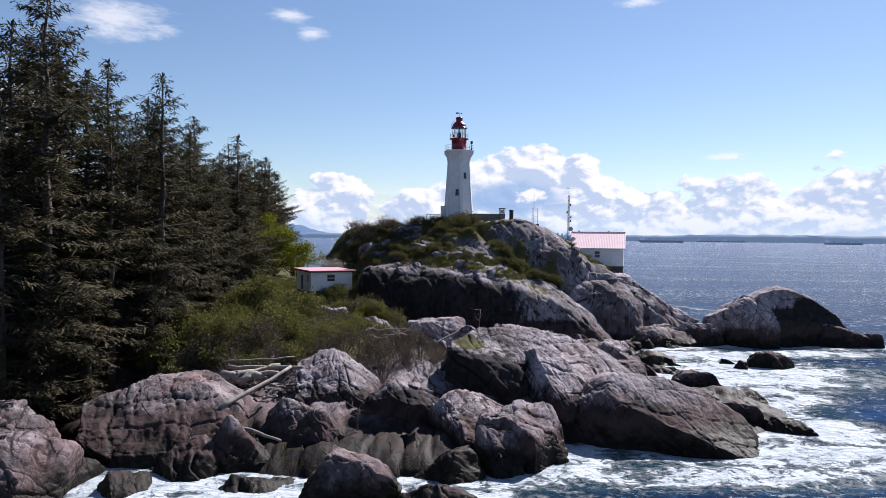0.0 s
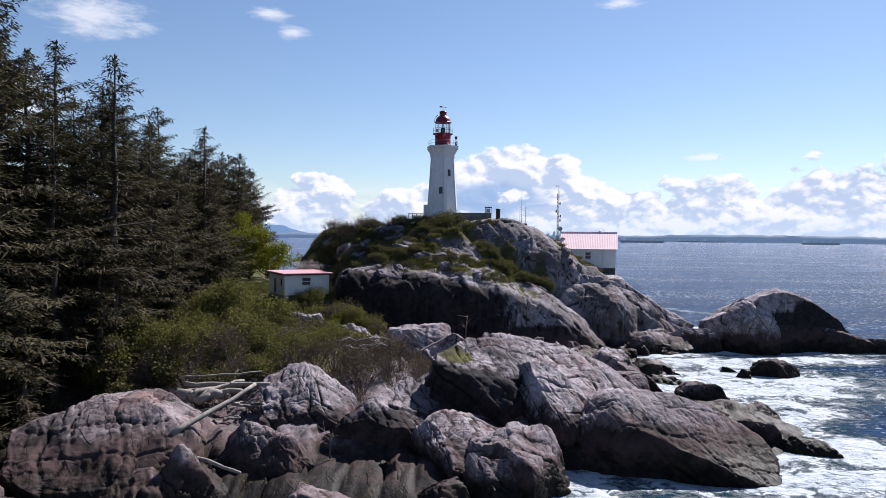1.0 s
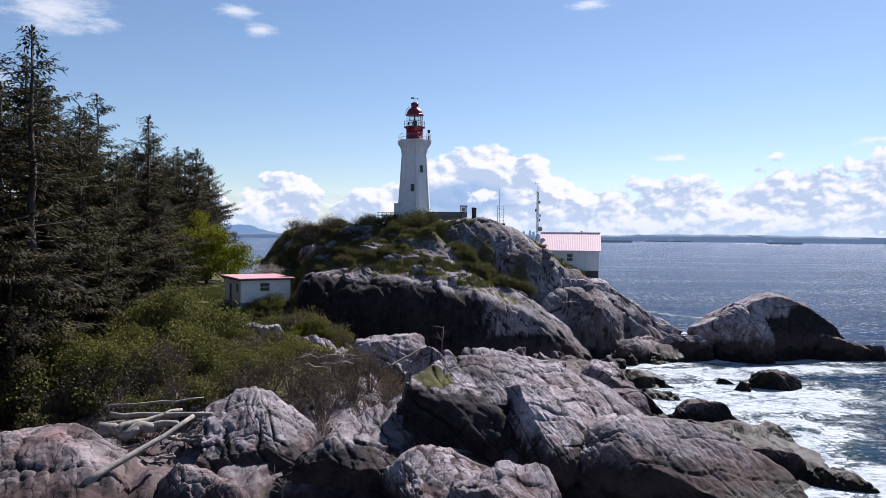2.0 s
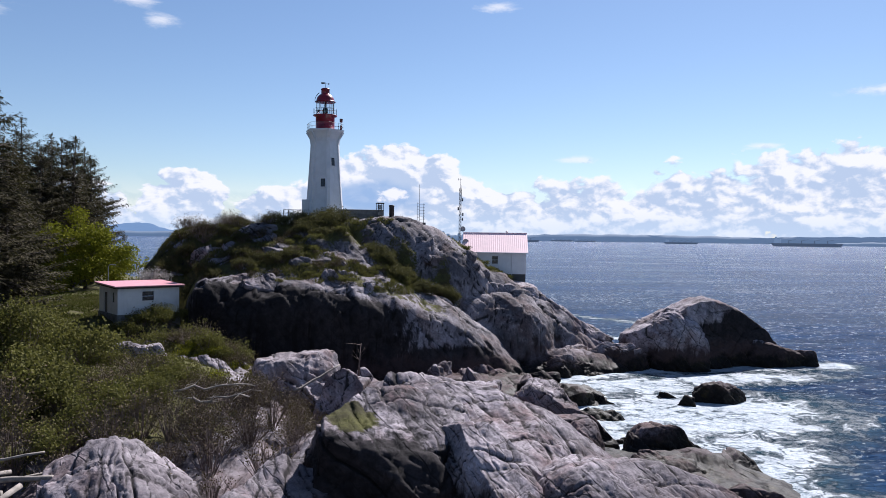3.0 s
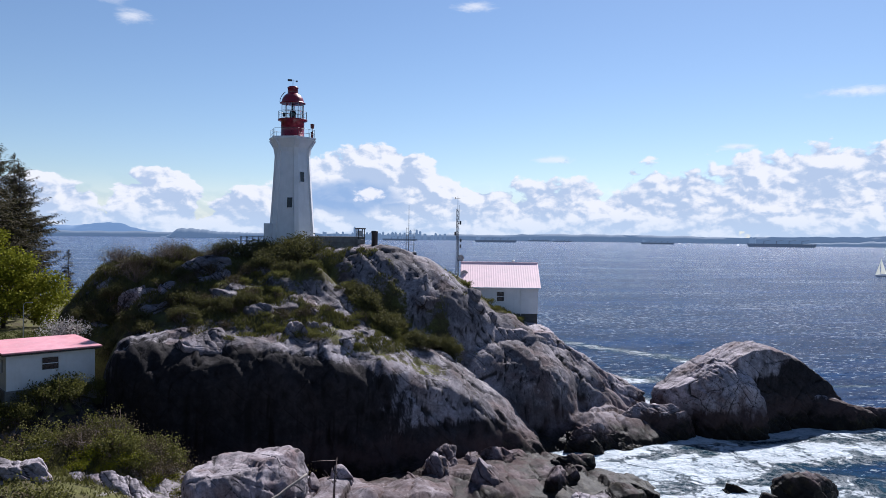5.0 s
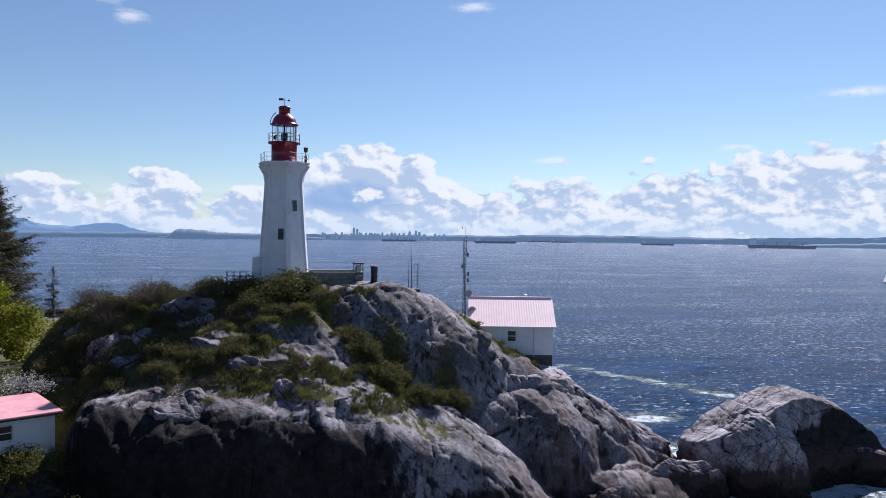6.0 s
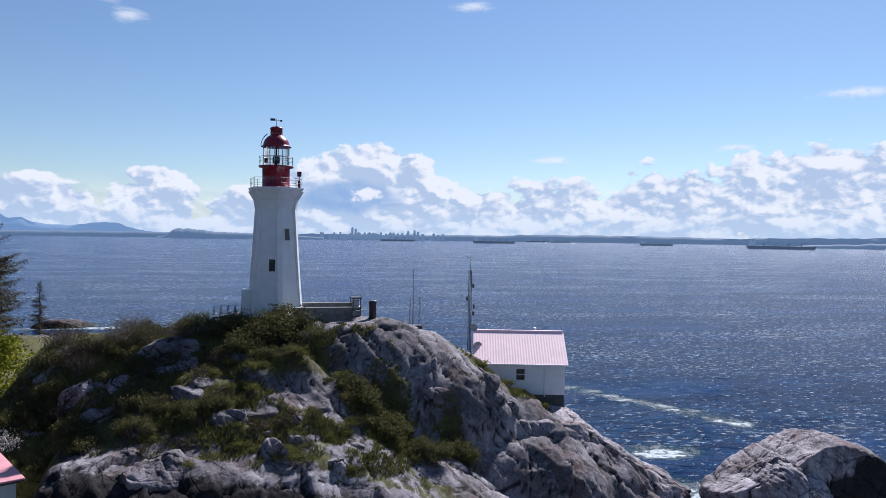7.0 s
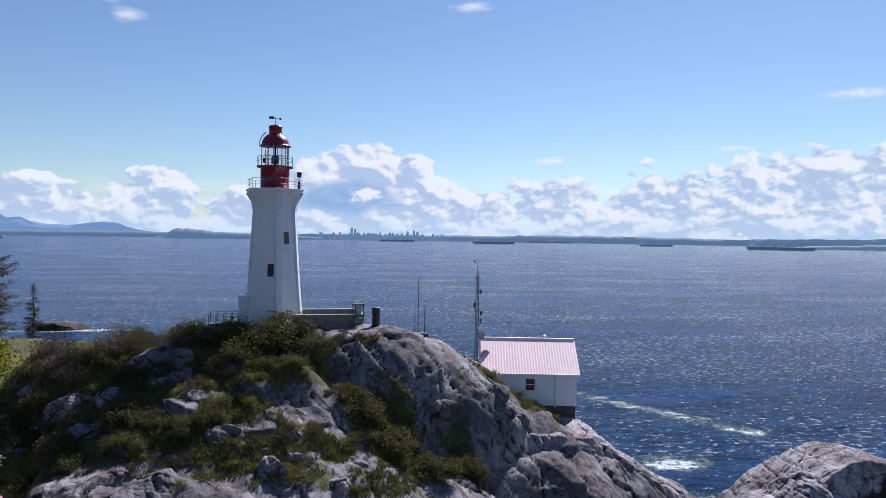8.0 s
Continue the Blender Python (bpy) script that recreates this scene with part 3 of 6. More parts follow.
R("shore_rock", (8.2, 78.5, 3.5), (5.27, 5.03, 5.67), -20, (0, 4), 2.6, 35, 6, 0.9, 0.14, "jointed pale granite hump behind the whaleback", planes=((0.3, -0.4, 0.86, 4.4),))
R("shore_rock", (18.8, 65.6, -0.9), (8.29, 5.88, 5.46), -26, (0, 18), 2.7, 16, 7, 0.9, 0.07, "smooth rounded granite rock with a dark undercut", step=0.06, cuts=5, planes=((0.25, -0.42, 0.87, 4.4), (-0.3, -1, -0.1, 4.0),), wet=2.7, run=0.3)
R("shore_rock", (17, 84, 0.5), (8.70, 7.42, 5.10), -28, (0, 8), 2.8, 17, 7, 0.7, 0.16, "stepped granite ledge with pink faces", step=0.32, cuts=14, planes=((0.25, -0.35, 0.9, 3.8),))
R("shore_rock", (25, 77.5, -1.1), (7.67, 6.08, 3.71), -30, (0, 8), 2.6, 18, 7, 0.6, 0.22, "low stepped granite ledge, dark and wet", step=0.4, cuts=16)
R("shore_rock", (26.5, 70.8, -1.2), (6.08, 3.97, 3.13), -20, (0, 8), 2.5, 19, 6, 0.6, 0.22, "dark wet rock with brown seaweed", step=0.32)
R("shore_rock", (31, 68.4, -1.2), (3.97, 2.38, 2.32), -10, (0, 6), 2.3, 20, 6, 0.6, 0.18, "low black wet rock at the surf's edge")
R("shore_rock", (29.5, 84.5, -0.9), (5.34, 3.94, 3.48), -25, (0, 6), 2.5, 21, 6, 0.6, 0.22, "dark shore rock with mustard-coloured weed", step=0.32)
R("shore_rock", (33, 78.5, -1.2), (3.97, 3.43, 2.78), 0, (0, 4), 2.4, 22, 6, 0.6, 0.2, "low dark shore rock with weed")
R("shore_rock", (13, 91, 1.1), (5.22, 5.22, 5.34), -10, (0, 8), 2.7, 23, 6, 0.8, 0.16, "pale jointed granite hump above the cove", step=0.4, cuts=14, wet=1.0, planes=((0.2, -0.4, 0.88, 4.3),))
R("shore_rock", (20, 91.5, -0.1), (6.96, 5.34, 4.18), -20, (0, 10), 2.7, 24, 7, 0.6, 0.18, "pale stepped granite shelf above the cove", step=0.4, cuts=16)
R("shore_rock", (26.5, 95.5, -0.7), (5.80, 3.48, 2.55), -20, (0, 6), 2.4, 25, 6, 0.5, 0.22, "low dark granite shelf by the cove", step=0.4, cuts=14)
R("shore_rock", (2.6, 88.5, 2.0), (3.6, 3.0, 4.4), 0, (0, 4), 2.6, 26, 6, 0.7, 0.16, "weathered granite outcrop among bare scrub", cuts=14, wet=-9)
R("shore_rock", (-0.8, 98.5, 2.4), (4.4, 3.4, 4.3), 8, (0, 4), 3.6, 27, 6, 1.4, 0.1, "square-cut granite block with a cracked flank", cuts=6, planes=((0.15, -1, -0.05, 2.7), (0, 0.05, 1, 3.6), (1, -0.3, 0.2, 3.6)), wet=-9)
R("shore_rock", (-8.4, 95.8, 5.0), (3.4, 1.6, 1.6), -20, (0, 8), 2.5, 28, 6, 0.7, 0.14, "pale granite hump half sunk in scrub", wet=-9)
R("shore_rock", (-14.0, 95.8, 6.0), (3.4, 1.8, 1.8), -14, (0, 6), 2.5, 29, 6, 0.7, 0.14, "long pale granite hump half sunk in scrub", wet=-9)
R("shore_rock", (-13.0, 89.5, 5.2), (4.4, 2.2, 1.9), -14, (0, 4), 2.5, 30, 6, 0.7, 0.14, "low granite hump half sunk in scrub", wet=-9)
R("shore_rock", (3.6, 127.4, 16.7), (1.2, 1.1, 1.7), 0, (0, 0), 2.4, 31, 5, 0.6, 0.1, "rounded pale boulder lying in moss", step=0.05, wet=-9)
R("shore_rock", (-5.2, 127.6, 15.9), (2.9, 2.2, 2.0), 10, (0, -6), 2.6, 32, 6, 0.6, 0.16, "pale granite knob standing out of grass", step=0.4, cuts=14, wet=-9)
R("shore_rock", (2.7, 115.6, 11.7), (1.5, 1.3, 1.7), 0, (0, 0), 2.5, 33, 5, 0.6, 0.14, "pale granite knob on the ledge", wet=-9)
R("shore_rock", (-9.6, 125.8, 14.9), (2.6, 1.6, 1.6), 20, (0, -14), 2.6, 36, 6, 0.6, 0.16, "pale granite knob standing out of scrub", step=0.3, cuts=14, wet=-9)
R("shore_rock", (-13.0, 126.4, 14.6), (2.2, 1.6, 1.2), 0, (0, -8), 2.6, 37, 6, 0.6, 0.16, "pale granite knob at the hill's shoulder", step=0.3, cuts=14, wet=-9)
R("shore_rock", (-5.6, 115.2, 11.3), (3.3, 2.2, 1.5), 8, (0, 0), 2.7, 38, 6, 0.7, 0.14, "pale flat granite slab on the ledge", step=0.25, cuts=10, wet=-9)
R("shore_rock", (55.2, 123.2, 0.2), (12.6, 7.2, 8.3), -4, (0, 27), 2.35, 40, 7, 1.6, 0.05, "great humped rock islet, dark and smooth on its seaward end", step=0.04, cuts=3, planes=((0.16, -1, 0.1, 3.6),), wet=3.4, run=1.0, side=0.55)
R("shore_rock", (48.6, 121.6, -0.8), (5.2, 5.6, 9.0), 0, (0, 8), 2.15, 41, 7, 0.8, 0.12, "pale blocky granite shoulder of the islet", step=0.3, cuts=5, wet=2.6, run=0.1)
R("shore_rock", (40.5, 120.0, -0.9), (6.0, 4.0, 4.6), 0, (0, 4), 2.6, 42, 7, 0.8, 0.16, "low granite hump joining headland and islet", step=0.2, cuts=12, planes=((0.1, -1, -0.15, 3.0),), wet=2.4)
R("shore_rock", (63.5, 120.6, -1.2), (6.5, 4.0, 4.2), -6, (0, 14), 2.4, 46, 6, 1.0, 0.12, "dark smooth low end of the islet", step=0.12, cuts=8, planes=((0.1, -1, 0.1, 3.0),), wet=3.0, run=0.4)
R("shore_rock", (68.0, 119.2, -1.4), (3.6, 2.8, 3.4), 0, (0, 10), 2.4, 43, 6, 0.6, 0.18, "brown cracked rock at the tip of the islet")
R("shore_rock", (31.5, 116.8, -0.3), (6.96, 3.71, 3.48), 0, (0, 6), 2.5, 44, 7, 0.5, 0.24, "jumble of dark jointed granite at the cliff's foot", step=0.5, cuts=18)
R("shore_rock", (37.0, 129.5, 0.2), (6.6, 5.6, 6.4), -10, (0, 18), 2.8, 45, 7, 0.8, 0.16, "rust-stained granite slope below the long house", step=0.4, cuts=14, wet=0.8)
R("shore_rock", (25.0, 129.0, 6.0), (7.2, 6.4, 7.2), -8, (0, 0), 3.6, 47, 7, 0.9, 0.06, "broad flat granite face below the gabled building", step=0.2, cuts=3, planes=((0.12, -0.8, 0.59, 5.4), (0.12, -0.1, 1, 5.3), (-0.85, -0.45, 0.25, 6.0)), wet=-9)
R("shore_rock", (34.0, 127.0, 2.2), (9.2, 6.2, 8.2), -6, (0, 6), 3.0, 48, 7, 0.9, 0.08, "blocky granite slope split by crossing joints", step=0.45, cuts=10, planes=((0.3, -0.78, 0.55, 4.3), (0.5, 0, 0.87, 5.3)), wet=1.4)
R("sea_rock", (-55.0, 290.0, -0.8), (11.0, 5.0, 3.2), 6, (0, 4), 2.3, 55, 5, 1.0, 0.18, "low dark skerry with surf far behind the hill", "rock", "sea rocks")
R("sea_rock", (44.2, 101.0, -0.8), (3.6, 2.2, 2.9), -6, (0, 4), 2.2, 50, 6, 0.6, 0.16, "seaweed-covered rock standing in white surf", "rock", "sea rocks")
R("sea_rock", (39.6, 100.2, -0.9), (2.0, 1.4, 1.9), -6, (0, 4), 2.2, 51, 5, 0.6, 0.16, "small wet rock standing in white surf", "rock", "sea rocks")
R("sea_rock", (39.0, 103.4, -0.8), (1.7, 1.0, 1.6), -6, (0, 4), 2.2, 52, 5, 0.6, 0.16, "small wet rock standing in white surf", "rock", "sea rocks")



def rubble(count, seed, area, group):
    """Loose dark boulders along the foot of the cliff and the cove's rim."""
    rng = np.random.default_rng(seed)
    for i in range(count):
        a, o = 6.28 * rng.random(), math.sqrt(rng.random())
        x, y = area[0] + math.cos(a) * o * area[2], area[1] + math.sin(a) * o * area[3]
        r = rng.uniform(0.7, 2.0)
        z = max(-0.5, on_ground(x, y))
        rock("boulder", (x, y, z), (r * rng.uniform(1.0, 1.5), r, r * rng.uniform(0.55, 0.8)), rng.uniform(0, 180), (0, rng.uniform(-15, 20)), 2.8, int(700 + seed * 40 + i), 5, 0.5, 0.2, "dark jointed granite boulder lying on the shore", "boulder", group, step=0.4, cuts=16)


rubble(20, 1, (22, 105.5, 11, 6), "boulders below the cliff")
rubble(10, 2, (24, 86, 8, 5), "boulders on the ledges")
rubble(12, 4, (13, 95, 8, 4), "boulders on the shelf")
rubble(10, 3, (0, 103, 7, 3), "boulders in the gully")


def knobs(count, seed, area, group, most=2.3):
    """Bare granite humps that stand out of the moss and scrub of the hill."""
    rng = np.random.default_rng(seed)
    for i in range(count):
        a, o = 6.28 * rng.random(), math.sqrt(rng.random())
        x, y = area[0] + math.cos(a) * o * area[2], area[1] + math.sin(a) * o * area[3]
        r = rng.uniform(0.35 * most, most)
        rock("rock_knob", (x, y, on_ground(x, y) - 0.55 * r), (r * rng.uniform(1.0, 1.7), r * 0.9, r * rng.uniform(0.6, 0.9)), rng.uniform(-40, 40), (0, rng.uniform(-12, 18)), 2.7, int(1200 + seed * 40 + i), 5, 0.6, 0.2, "bare grey granite hump among moss and scrub", "rock", group, GROUND, step=0.3, cuts=12)


knobs(14, 1, (-5, 125, 11, 6), "granite humps on the hill")
knobs(14, 2, (3, 117, 11, 3), "granite humps on the ledge", 1.3)
knobs(9, 4, (-9, 99, 9, 5), "granite humps in the scrub", 1.7)
knobs(7, 5, (-4, 86, 5, 7), "granite humps in the thicket", 1.6)
knobs(6, 3, (19, 126, 6, 4), "granite humps on the slope", 1.4)

# ---- sea ----
ks = Nodes("sea_water")
p_ = ks.place()
w1 = ks.noise(ks.place((0.10, 0.17, 0.1), (0, 0, 0.35)), 1.0, 3, 0.5)
w2 = ks.noise(ks.place((0.42, 0.75, 0.1), (0, 0, 0.2)), 1.0, 6, 0.72, 0.3)
hgt = ks.math("ADD", ks.math("MULTIPLY", w1, 1.2), ks.math("MULTIPLY", w2, 1.0))
foam_at = ks.n("Attribute", attribute_name="foam").outputs["Fac"]
fo = ks.noise(ks.place((1, 1, 1), (0, 0, 0.2)), 0.30, 8, 0.7, 0.9)
fo2 = ks.noise(p_, 1.6, 6, 0.72, 0.8)
fm = ks.math("ADD", ks.math("MULTIPLY", foam_at, 0.93), ks.math("ADD", ks.math("MULTIPLY", ks.math("SUBTRACT", fo, 0.5), 1.7), ks.math("MULTIPLY", ks.math("SUBTRACT", fo2, 0.5), 1.1)))
foam_glint_mask = ks.step(fm, 0.42, 0.78)
# Pale flecks in the water colour stand for sun glints, besides small whitecaps.
glint_fleck = ks.noise(ks.place((0.62, 1.15, 0.1), (0, 0, 0.15)), 1.0, 4, 0.72, 0.2)
gust = ks.noise(ks.place((0.012, 0.03, 0.1), (0, 0, 0.2)), 1.0, 3, 0.55)
cap_glint = ks.math("MULTIPLY", ks.step(ks.math("ADD", glint_fleck, ks.math("MULTIPLY", gust, 0.22)), 0.70, 0.735), 0.9)
far_glint = ks.noise(ks.place((0.13, 0.40, 0.1), (0, 0, 0.12)), 1.0, 6, 0.74, 0.2)
foam_only = foam_glint_mask
foam_glint_mask = ks.math("MAXIMUM", foam_glint_mask, cap_glint)
foam_glint_mask = ks.math("MAXIMUM", foam_glint_mask, ks.math("MULTIPLY", ks.step(ks.math("ADD", far_glint, ks.math("MULTIPLY", gust, 0.2)), 0.705, 0.745), 0.35))
deep = ks.mix(ks.step(w2, 0.36, 0.64), (0.002, 0.019, 0.075), (0.010, 0.066, 0.178))
deep = ks.mix(ks.step(ks.noise(ks.place((0.006, 0.05, 0.1), (0, 0, 0.1)), 1.0, 5, 0.6), 0.42, 0.66), deep, (0.010, 0.054, 0.170))
chop = ks.noise(ks.place((0.045, 0.17, 0.1), (0, 0, 0.12)), 1.0, 7, 0.72, 0.3)
deep = ks.mix(ks.step(chop, 0.40, 0.60), ks.mix(0.6, deep, (0.002, 0.012, 0.056)), deep)
deep = ks.mix(ks.step(foam_at, 0.1, 0.9), deep, (0.03, 0.085, 0.12))
white_ = ks.mix(ks.step(ks.math("ADD", fo2, ks.math("MULTIPLY", ks.math("SUBTRACT", fo, 0.5), 0.8)), 0.36, 0.62), (0.24, 0.29, 0.33), (0.43, 0.465, 0.50))
ks.done(ks.mix(foam_glint_mask, deep, white_), ks.math("ADD", ks.math("MULTIPLY", foam_glint_mask, 0.5), 0.20), ks.bump(ks.math("MULTIPLY", hgt, ks.math("SUBTRACT", 1.0, ks.math("MULTIPLY", foam_only, 0.75))), 1.0, 2.4))
ks.b.inputs["IOR"].default_value = 1.33
ks.b.inputs["Specular IOR Level"].default_value = 0.075
SEA = ks.mat
sx_, sy_, sf_ = sheet(lines(-4900, -600, 400, -100, 50, -30, 5, 90, 0.6, 140, 3, 700, 40, 4900, 400), lines(-900, 0, 60, 38, 4, 150, 0.6, 196, 2, 300, 6, 1000, 50, 4950, 350))
near_land = (land(sx_, sy_) > -0.6)
for rx_, ry_, a_, b_, t_ in SHORE:
    c_, s_ = math.cos(radians(t_)), math.sin(radians(t_))
    u_ = ((sx_ - rx_) * c_ + (sy_ - ry_) * s_) / (a_ * 0.9)
    v_ = (-(sx_ - rx_) * s_ + (sy_ - ry_) * c_) / (b_ * 0.9)
    near_land |= (u_ * u_ + v_ * v_ < 1)
iy, ix = np.where((sy_[:, 0] > 38) & (sy_[:, 0] < 150))[0], np.where((sx_[0] > -30) & (sx_[0] < 90))[0]
sub_ = near_land[iy[0]:iy[-1] + 1, ix[0]:ix[-1] + 1].copy()
reach = np.where(sub_, 0.0, 60.0)
for k_ in range(1, 26):
    grow = sub_.copy()
    grow[1:] |= sub_[:-1]
    grow[:-1] |= sub_[1:]
    if k_ % 2:
        grow[:, 1:] |= grow[:, :-1].copy()
        grow[:, :-1] |= grow[:, 1:].copy()
    else:
        grow[:, 1:] |= sub_[:, :-1]
        grow[:, :-1] |= sub_[:, 1:]
    reach[grow & ~sub_] = k_ * 0.6
    sub_ = grow
foam = np.zeros_like(sx_)
foam[iy[0]:iy[-1] + 1, ix[0]:ix[-1] + 1] = np.exp(-reach / 4.2)


def wash(x, y, rx, ry, much):
    """Foam left by breaking waves."""
    global foam
    foam = np.maximum(foam, much * np.clip(1.4 - np.hypot((sx_ - x) / rx, (sy_ - y) / ry), 0, 1))


wash(40, 96, 18, 13, 1.0)
wash(38, 109, 13, 6, 1.0)
wash(52, 112, 17, 5, 0.95)
wash(20, 55.5, 17, 3.6, 0.9)
wash(34, 60, 7, 5, 1.0)
wash(36, 84, 9, 9, 0.9)
wash(26, 61, 13, 5, 1.0)
wash(6, 54, 14, 4, 0.65)
wash(35, 68, 6, 8, 1.0)
wash(56, 111, 14, 3, 0.8)
wash(72, 119, 5, 4, 1.0)
wash(46, 134, 5, 8, 0.9)
wash(58, 136, 16, 3, 0.75)
wash(52, 149, 7, 4, 0.85)
for i in range(9):
    wash(56 + 15.5 * i / 8, 189 - 29 * i / 8, 3.4, 3.0, 0.72)
wash(78, 140, 14, 1.2, 0.7)
wash(-54, 288, 22, 5, 1.0)
sp = np.stack([sx_, sy_, 0 * sx_], -1)
amp = np.clip(1 - np.hypot(sx_ - 20, sy_ - 90) / 400, 0, 1)
sz_ = amp * (0.28 * fbm(sp * np.array((0.09, 0.16, 1)), 3, 71) + 0.10 * fbm(sp * 0.6, 2, 72))
sea = mesh_part("water", np.stack([sx_, sy_, sz_], -1).reshape(-1, 3), sf_, SEA)
tagged(sea, "dark blue choppy sea with white surf along the rocks", "sea", "", "structure")
sea.data.attributes.new("foam", "FLOAT", "POINT").data.foreach_set("value", foam.ravel().astype(np.float32))


# ---- lighthouse ----
def lighthouse(x, y, z):
    """Hexagonal tapering tower with corner ribs, flared gallery and red lantern."""
    t = thing("lighthouse", pose(x, y, z, 0, 0, 0), "white hexagonal concrete lighthouse with a red lantern, on the hilltop", "lighthouse")
    A = radians(41)
    shaft = bmesh.new()
    lathe(shaft, [(2.85, -0.8), (2.76, 0.0), (2.52, 3.0), (2.30, 6.0), (2.12, 9.0), (2.02, 10.6), (2.04, 11.0), (2.18, 11.5), (2.5, 12.05), (2.76, 12.4), (2.84, 12.5), (2.84, 12.68)], 6, A)
    part("tower", shaft, WHITE, t, "white painted hexagonal shaft")
    for i in range(6):
        a = A + i * math.pi / 3
        rib = bmesh.new()
        prof = [(2.85, -0.8), (2.52, 3.0), (2.30, 6.0), (2.02, 10.6), (2.18, 11.5), (2.76, 12.4)]
        ring = []
        for r, h in prof:
            w = 0.26
            for u, v in ((-0.28, -w), (0.10, -w), (0.10, w), (-0.28, w)):
                ring.append(rib.verts.new(((r + u) * math.cos(a) - v * math.sin(a), (r + u) * math.sin(a) + v * math.cos(a), h)))
        for k in range(len(prof) - 1):
            for j in range(4):
                q = k * 4
                rib.faces.new((ring[q + j], ring[q + (j + 1) % 4], ring[q + 4 + (j + 1) % 4], ring[q + 4 + j]))
        rib.faces.new(ring[-4:])
        part("rib", rib, WHITE, t)
    # little porch against the tower's foot
    po = bmesh.new()
    box(po, (-3.25, -1.3, -0.8), (-2.0, 0.6, 2.5), 0.06)
    part("porch", po, WHITE, t, "low white porch against the shaft")
    # windows set in the two faces that are seen
    for ang, up, off in ((-109, 4.98, 0.42), (-49, 8.08, -0.15)):
        a = radians(ang)
        inner = (2.52 - 0.22 * (up - 3) / 3 if up < 6 else 2.30 - 0.18 * (up - 6) / 3) * math.cos(math.pi / 6)
        m = Matrix.Translation((inner * math.cos(a), inner * math.sin(a), up)) @ Matrix.Rotation(a + math.pi / 2, 4, "Z") @ Matrix.Rotation(radians(-4.2), 4, "X")
        w = bmesh.new()
        for lo, hi in (((-0.42, -0.05, -0.66), (-0.32, 0.12, 0.66)), ((0.32, -0.05, -0.66), (0.42, 0.12, 0.66)), ((-0.32, -0.05, 0.58), (0.32, 0.12, 0.66)), ((-0.46, -0.12, -0.72), (0.46, 0.12, -0.62))):
            box(w, lo, hi, 0, m @ Matrix.Translation((off, 0, 0)))
        win = part("window", w, WHITE, t)
        g = bmesh.new()
        box(g, (-0.33, -0.012, -0.63), (0.33, 0.06, 0.6), 0, m @ Matrix.Translation((off, 0, 0)))
        part("pane", g, DARK, win, "dark window pane")
    deck = bmesh.new()
    lathe(deck, [(2.86, 12.6), (2.92, 12.62), (2.92, 12.76), (2.8, 12.78)], 6, A)
    part("gallery_deck", deck, WHITE, t)
    # lower red drum
    drum = bmesh.new()
    lathe(drum, [(1.42, 12.74), (1.42, 12.9), (1.38, 12.92), (1.38, 14.78), (1.74, 14.86), (1.76, 15.0), (1.4, 15.04)], 28)
    part("drum", drum, RED, t, "glossy red drum under the lantern", True)
    # lantern glazing
    glass = bmesh.new()
    lathe(glass, [(1.27, 15.02), (1.27, 16.98)], 12, 0, False)
    part("glazing", glass, GLASS, t, "clear lantern panes").visible_shadow = False
    for i in range(10):
        a = 2 * math.pi * (i + 0.3) / 10
        b = bmesh.new()
        rod(b, (1.3 * math.cos(a), 1.3 * math.sin(a), 15.0), (1.3 * math.cos(a), 1.3 * math.sin(a), 17.0), 0.038, None, 6)
        part("astragal", b, GALV, t)
    for h in (15.9,):
        b = bmesh.new()
        for i in range(12):
            a, c = 2 * math.pi * i / 12, 2 * math.pi * (i + 1) / 12
            rod(b, (1.31 * math.cos(a), 1.31 * math.sin(a), h), (1.31 * math.cos(c), 1.31 * math.sin(c), h), 0.03, None, 5)
        part("glazing_bar", b, WHITE, t)
    lamp = bmesh.new()
    lathe(lamp, [(0.1, 14.9), (0.12, 15.2), (0.3, 15.25), (0.36, 15.5), (0.36, 15.85), (0.28, 16.05), (0.08, 16.1), (0.06, 17.1)], 14)
    part("lens", lamp, plain_material("lens_green_glass", (0.03, 0.07, 0.07), 0.12, 0.3), t, "dark green lens", True)
    bx = bmesh.new()
    box(bx, (-1.15, -0.5, 15.3), (-0.8, -0.15, 15.75), 0.03)
    part("equipment_box", bx, IRON, t)
    # dome
    dome = bmesh.new()
    prof = [(1.34, 16.9), (1.52, 16.93), (1.52, 17.0), (1.36, 17.05)]
    prof += [(1.33 * math.cos(v), 17.03 + 1.25 * math.sin(v)) for v in (0.12, 0.3, 0.5, 0.7, 0.88, 1.02, 1.1)]
    prof += [(0.62, 18.27), (0.6, 18.72), (0.66, 18.76), (0.66, 18.85), (0.5, 18.98), (0.2, 19.04), (0.02, 19.05)]
    lathe(dome, prof, 32)
    part("dome", dome, RED, t, "glossy red lantern dome with ventilator", True)
    lad = bmesh.new()
    pts = [(-1.5 * math.cos(v) - 0.02, -0.3, 17.0 + 1.5 * math.sin(v)) for v in (0.0, 0.25, 0.5, 0.75, 0.95)]
    for s in (-0.18, 0.18):
        for u, v in zip(pts, pts[1:]):
            rod(lad, (u[0], u[1] + s, u[2]), (v[0], v[1] + s, v[2]), 0.025, None, 5)
    for u in pts:
        rod(lad, (u[0], u[1] - 0.18, u[2]), (u[0], u[1] + 0.18, u[2]), 0.02, None, 5)
    part("roof_ladder", lad, IRON, t)
    vane = bmesh.new()
    rod(vane, (0, 0, 19.0), (0, 0, 19.85), 0.035, 0.02, 6)
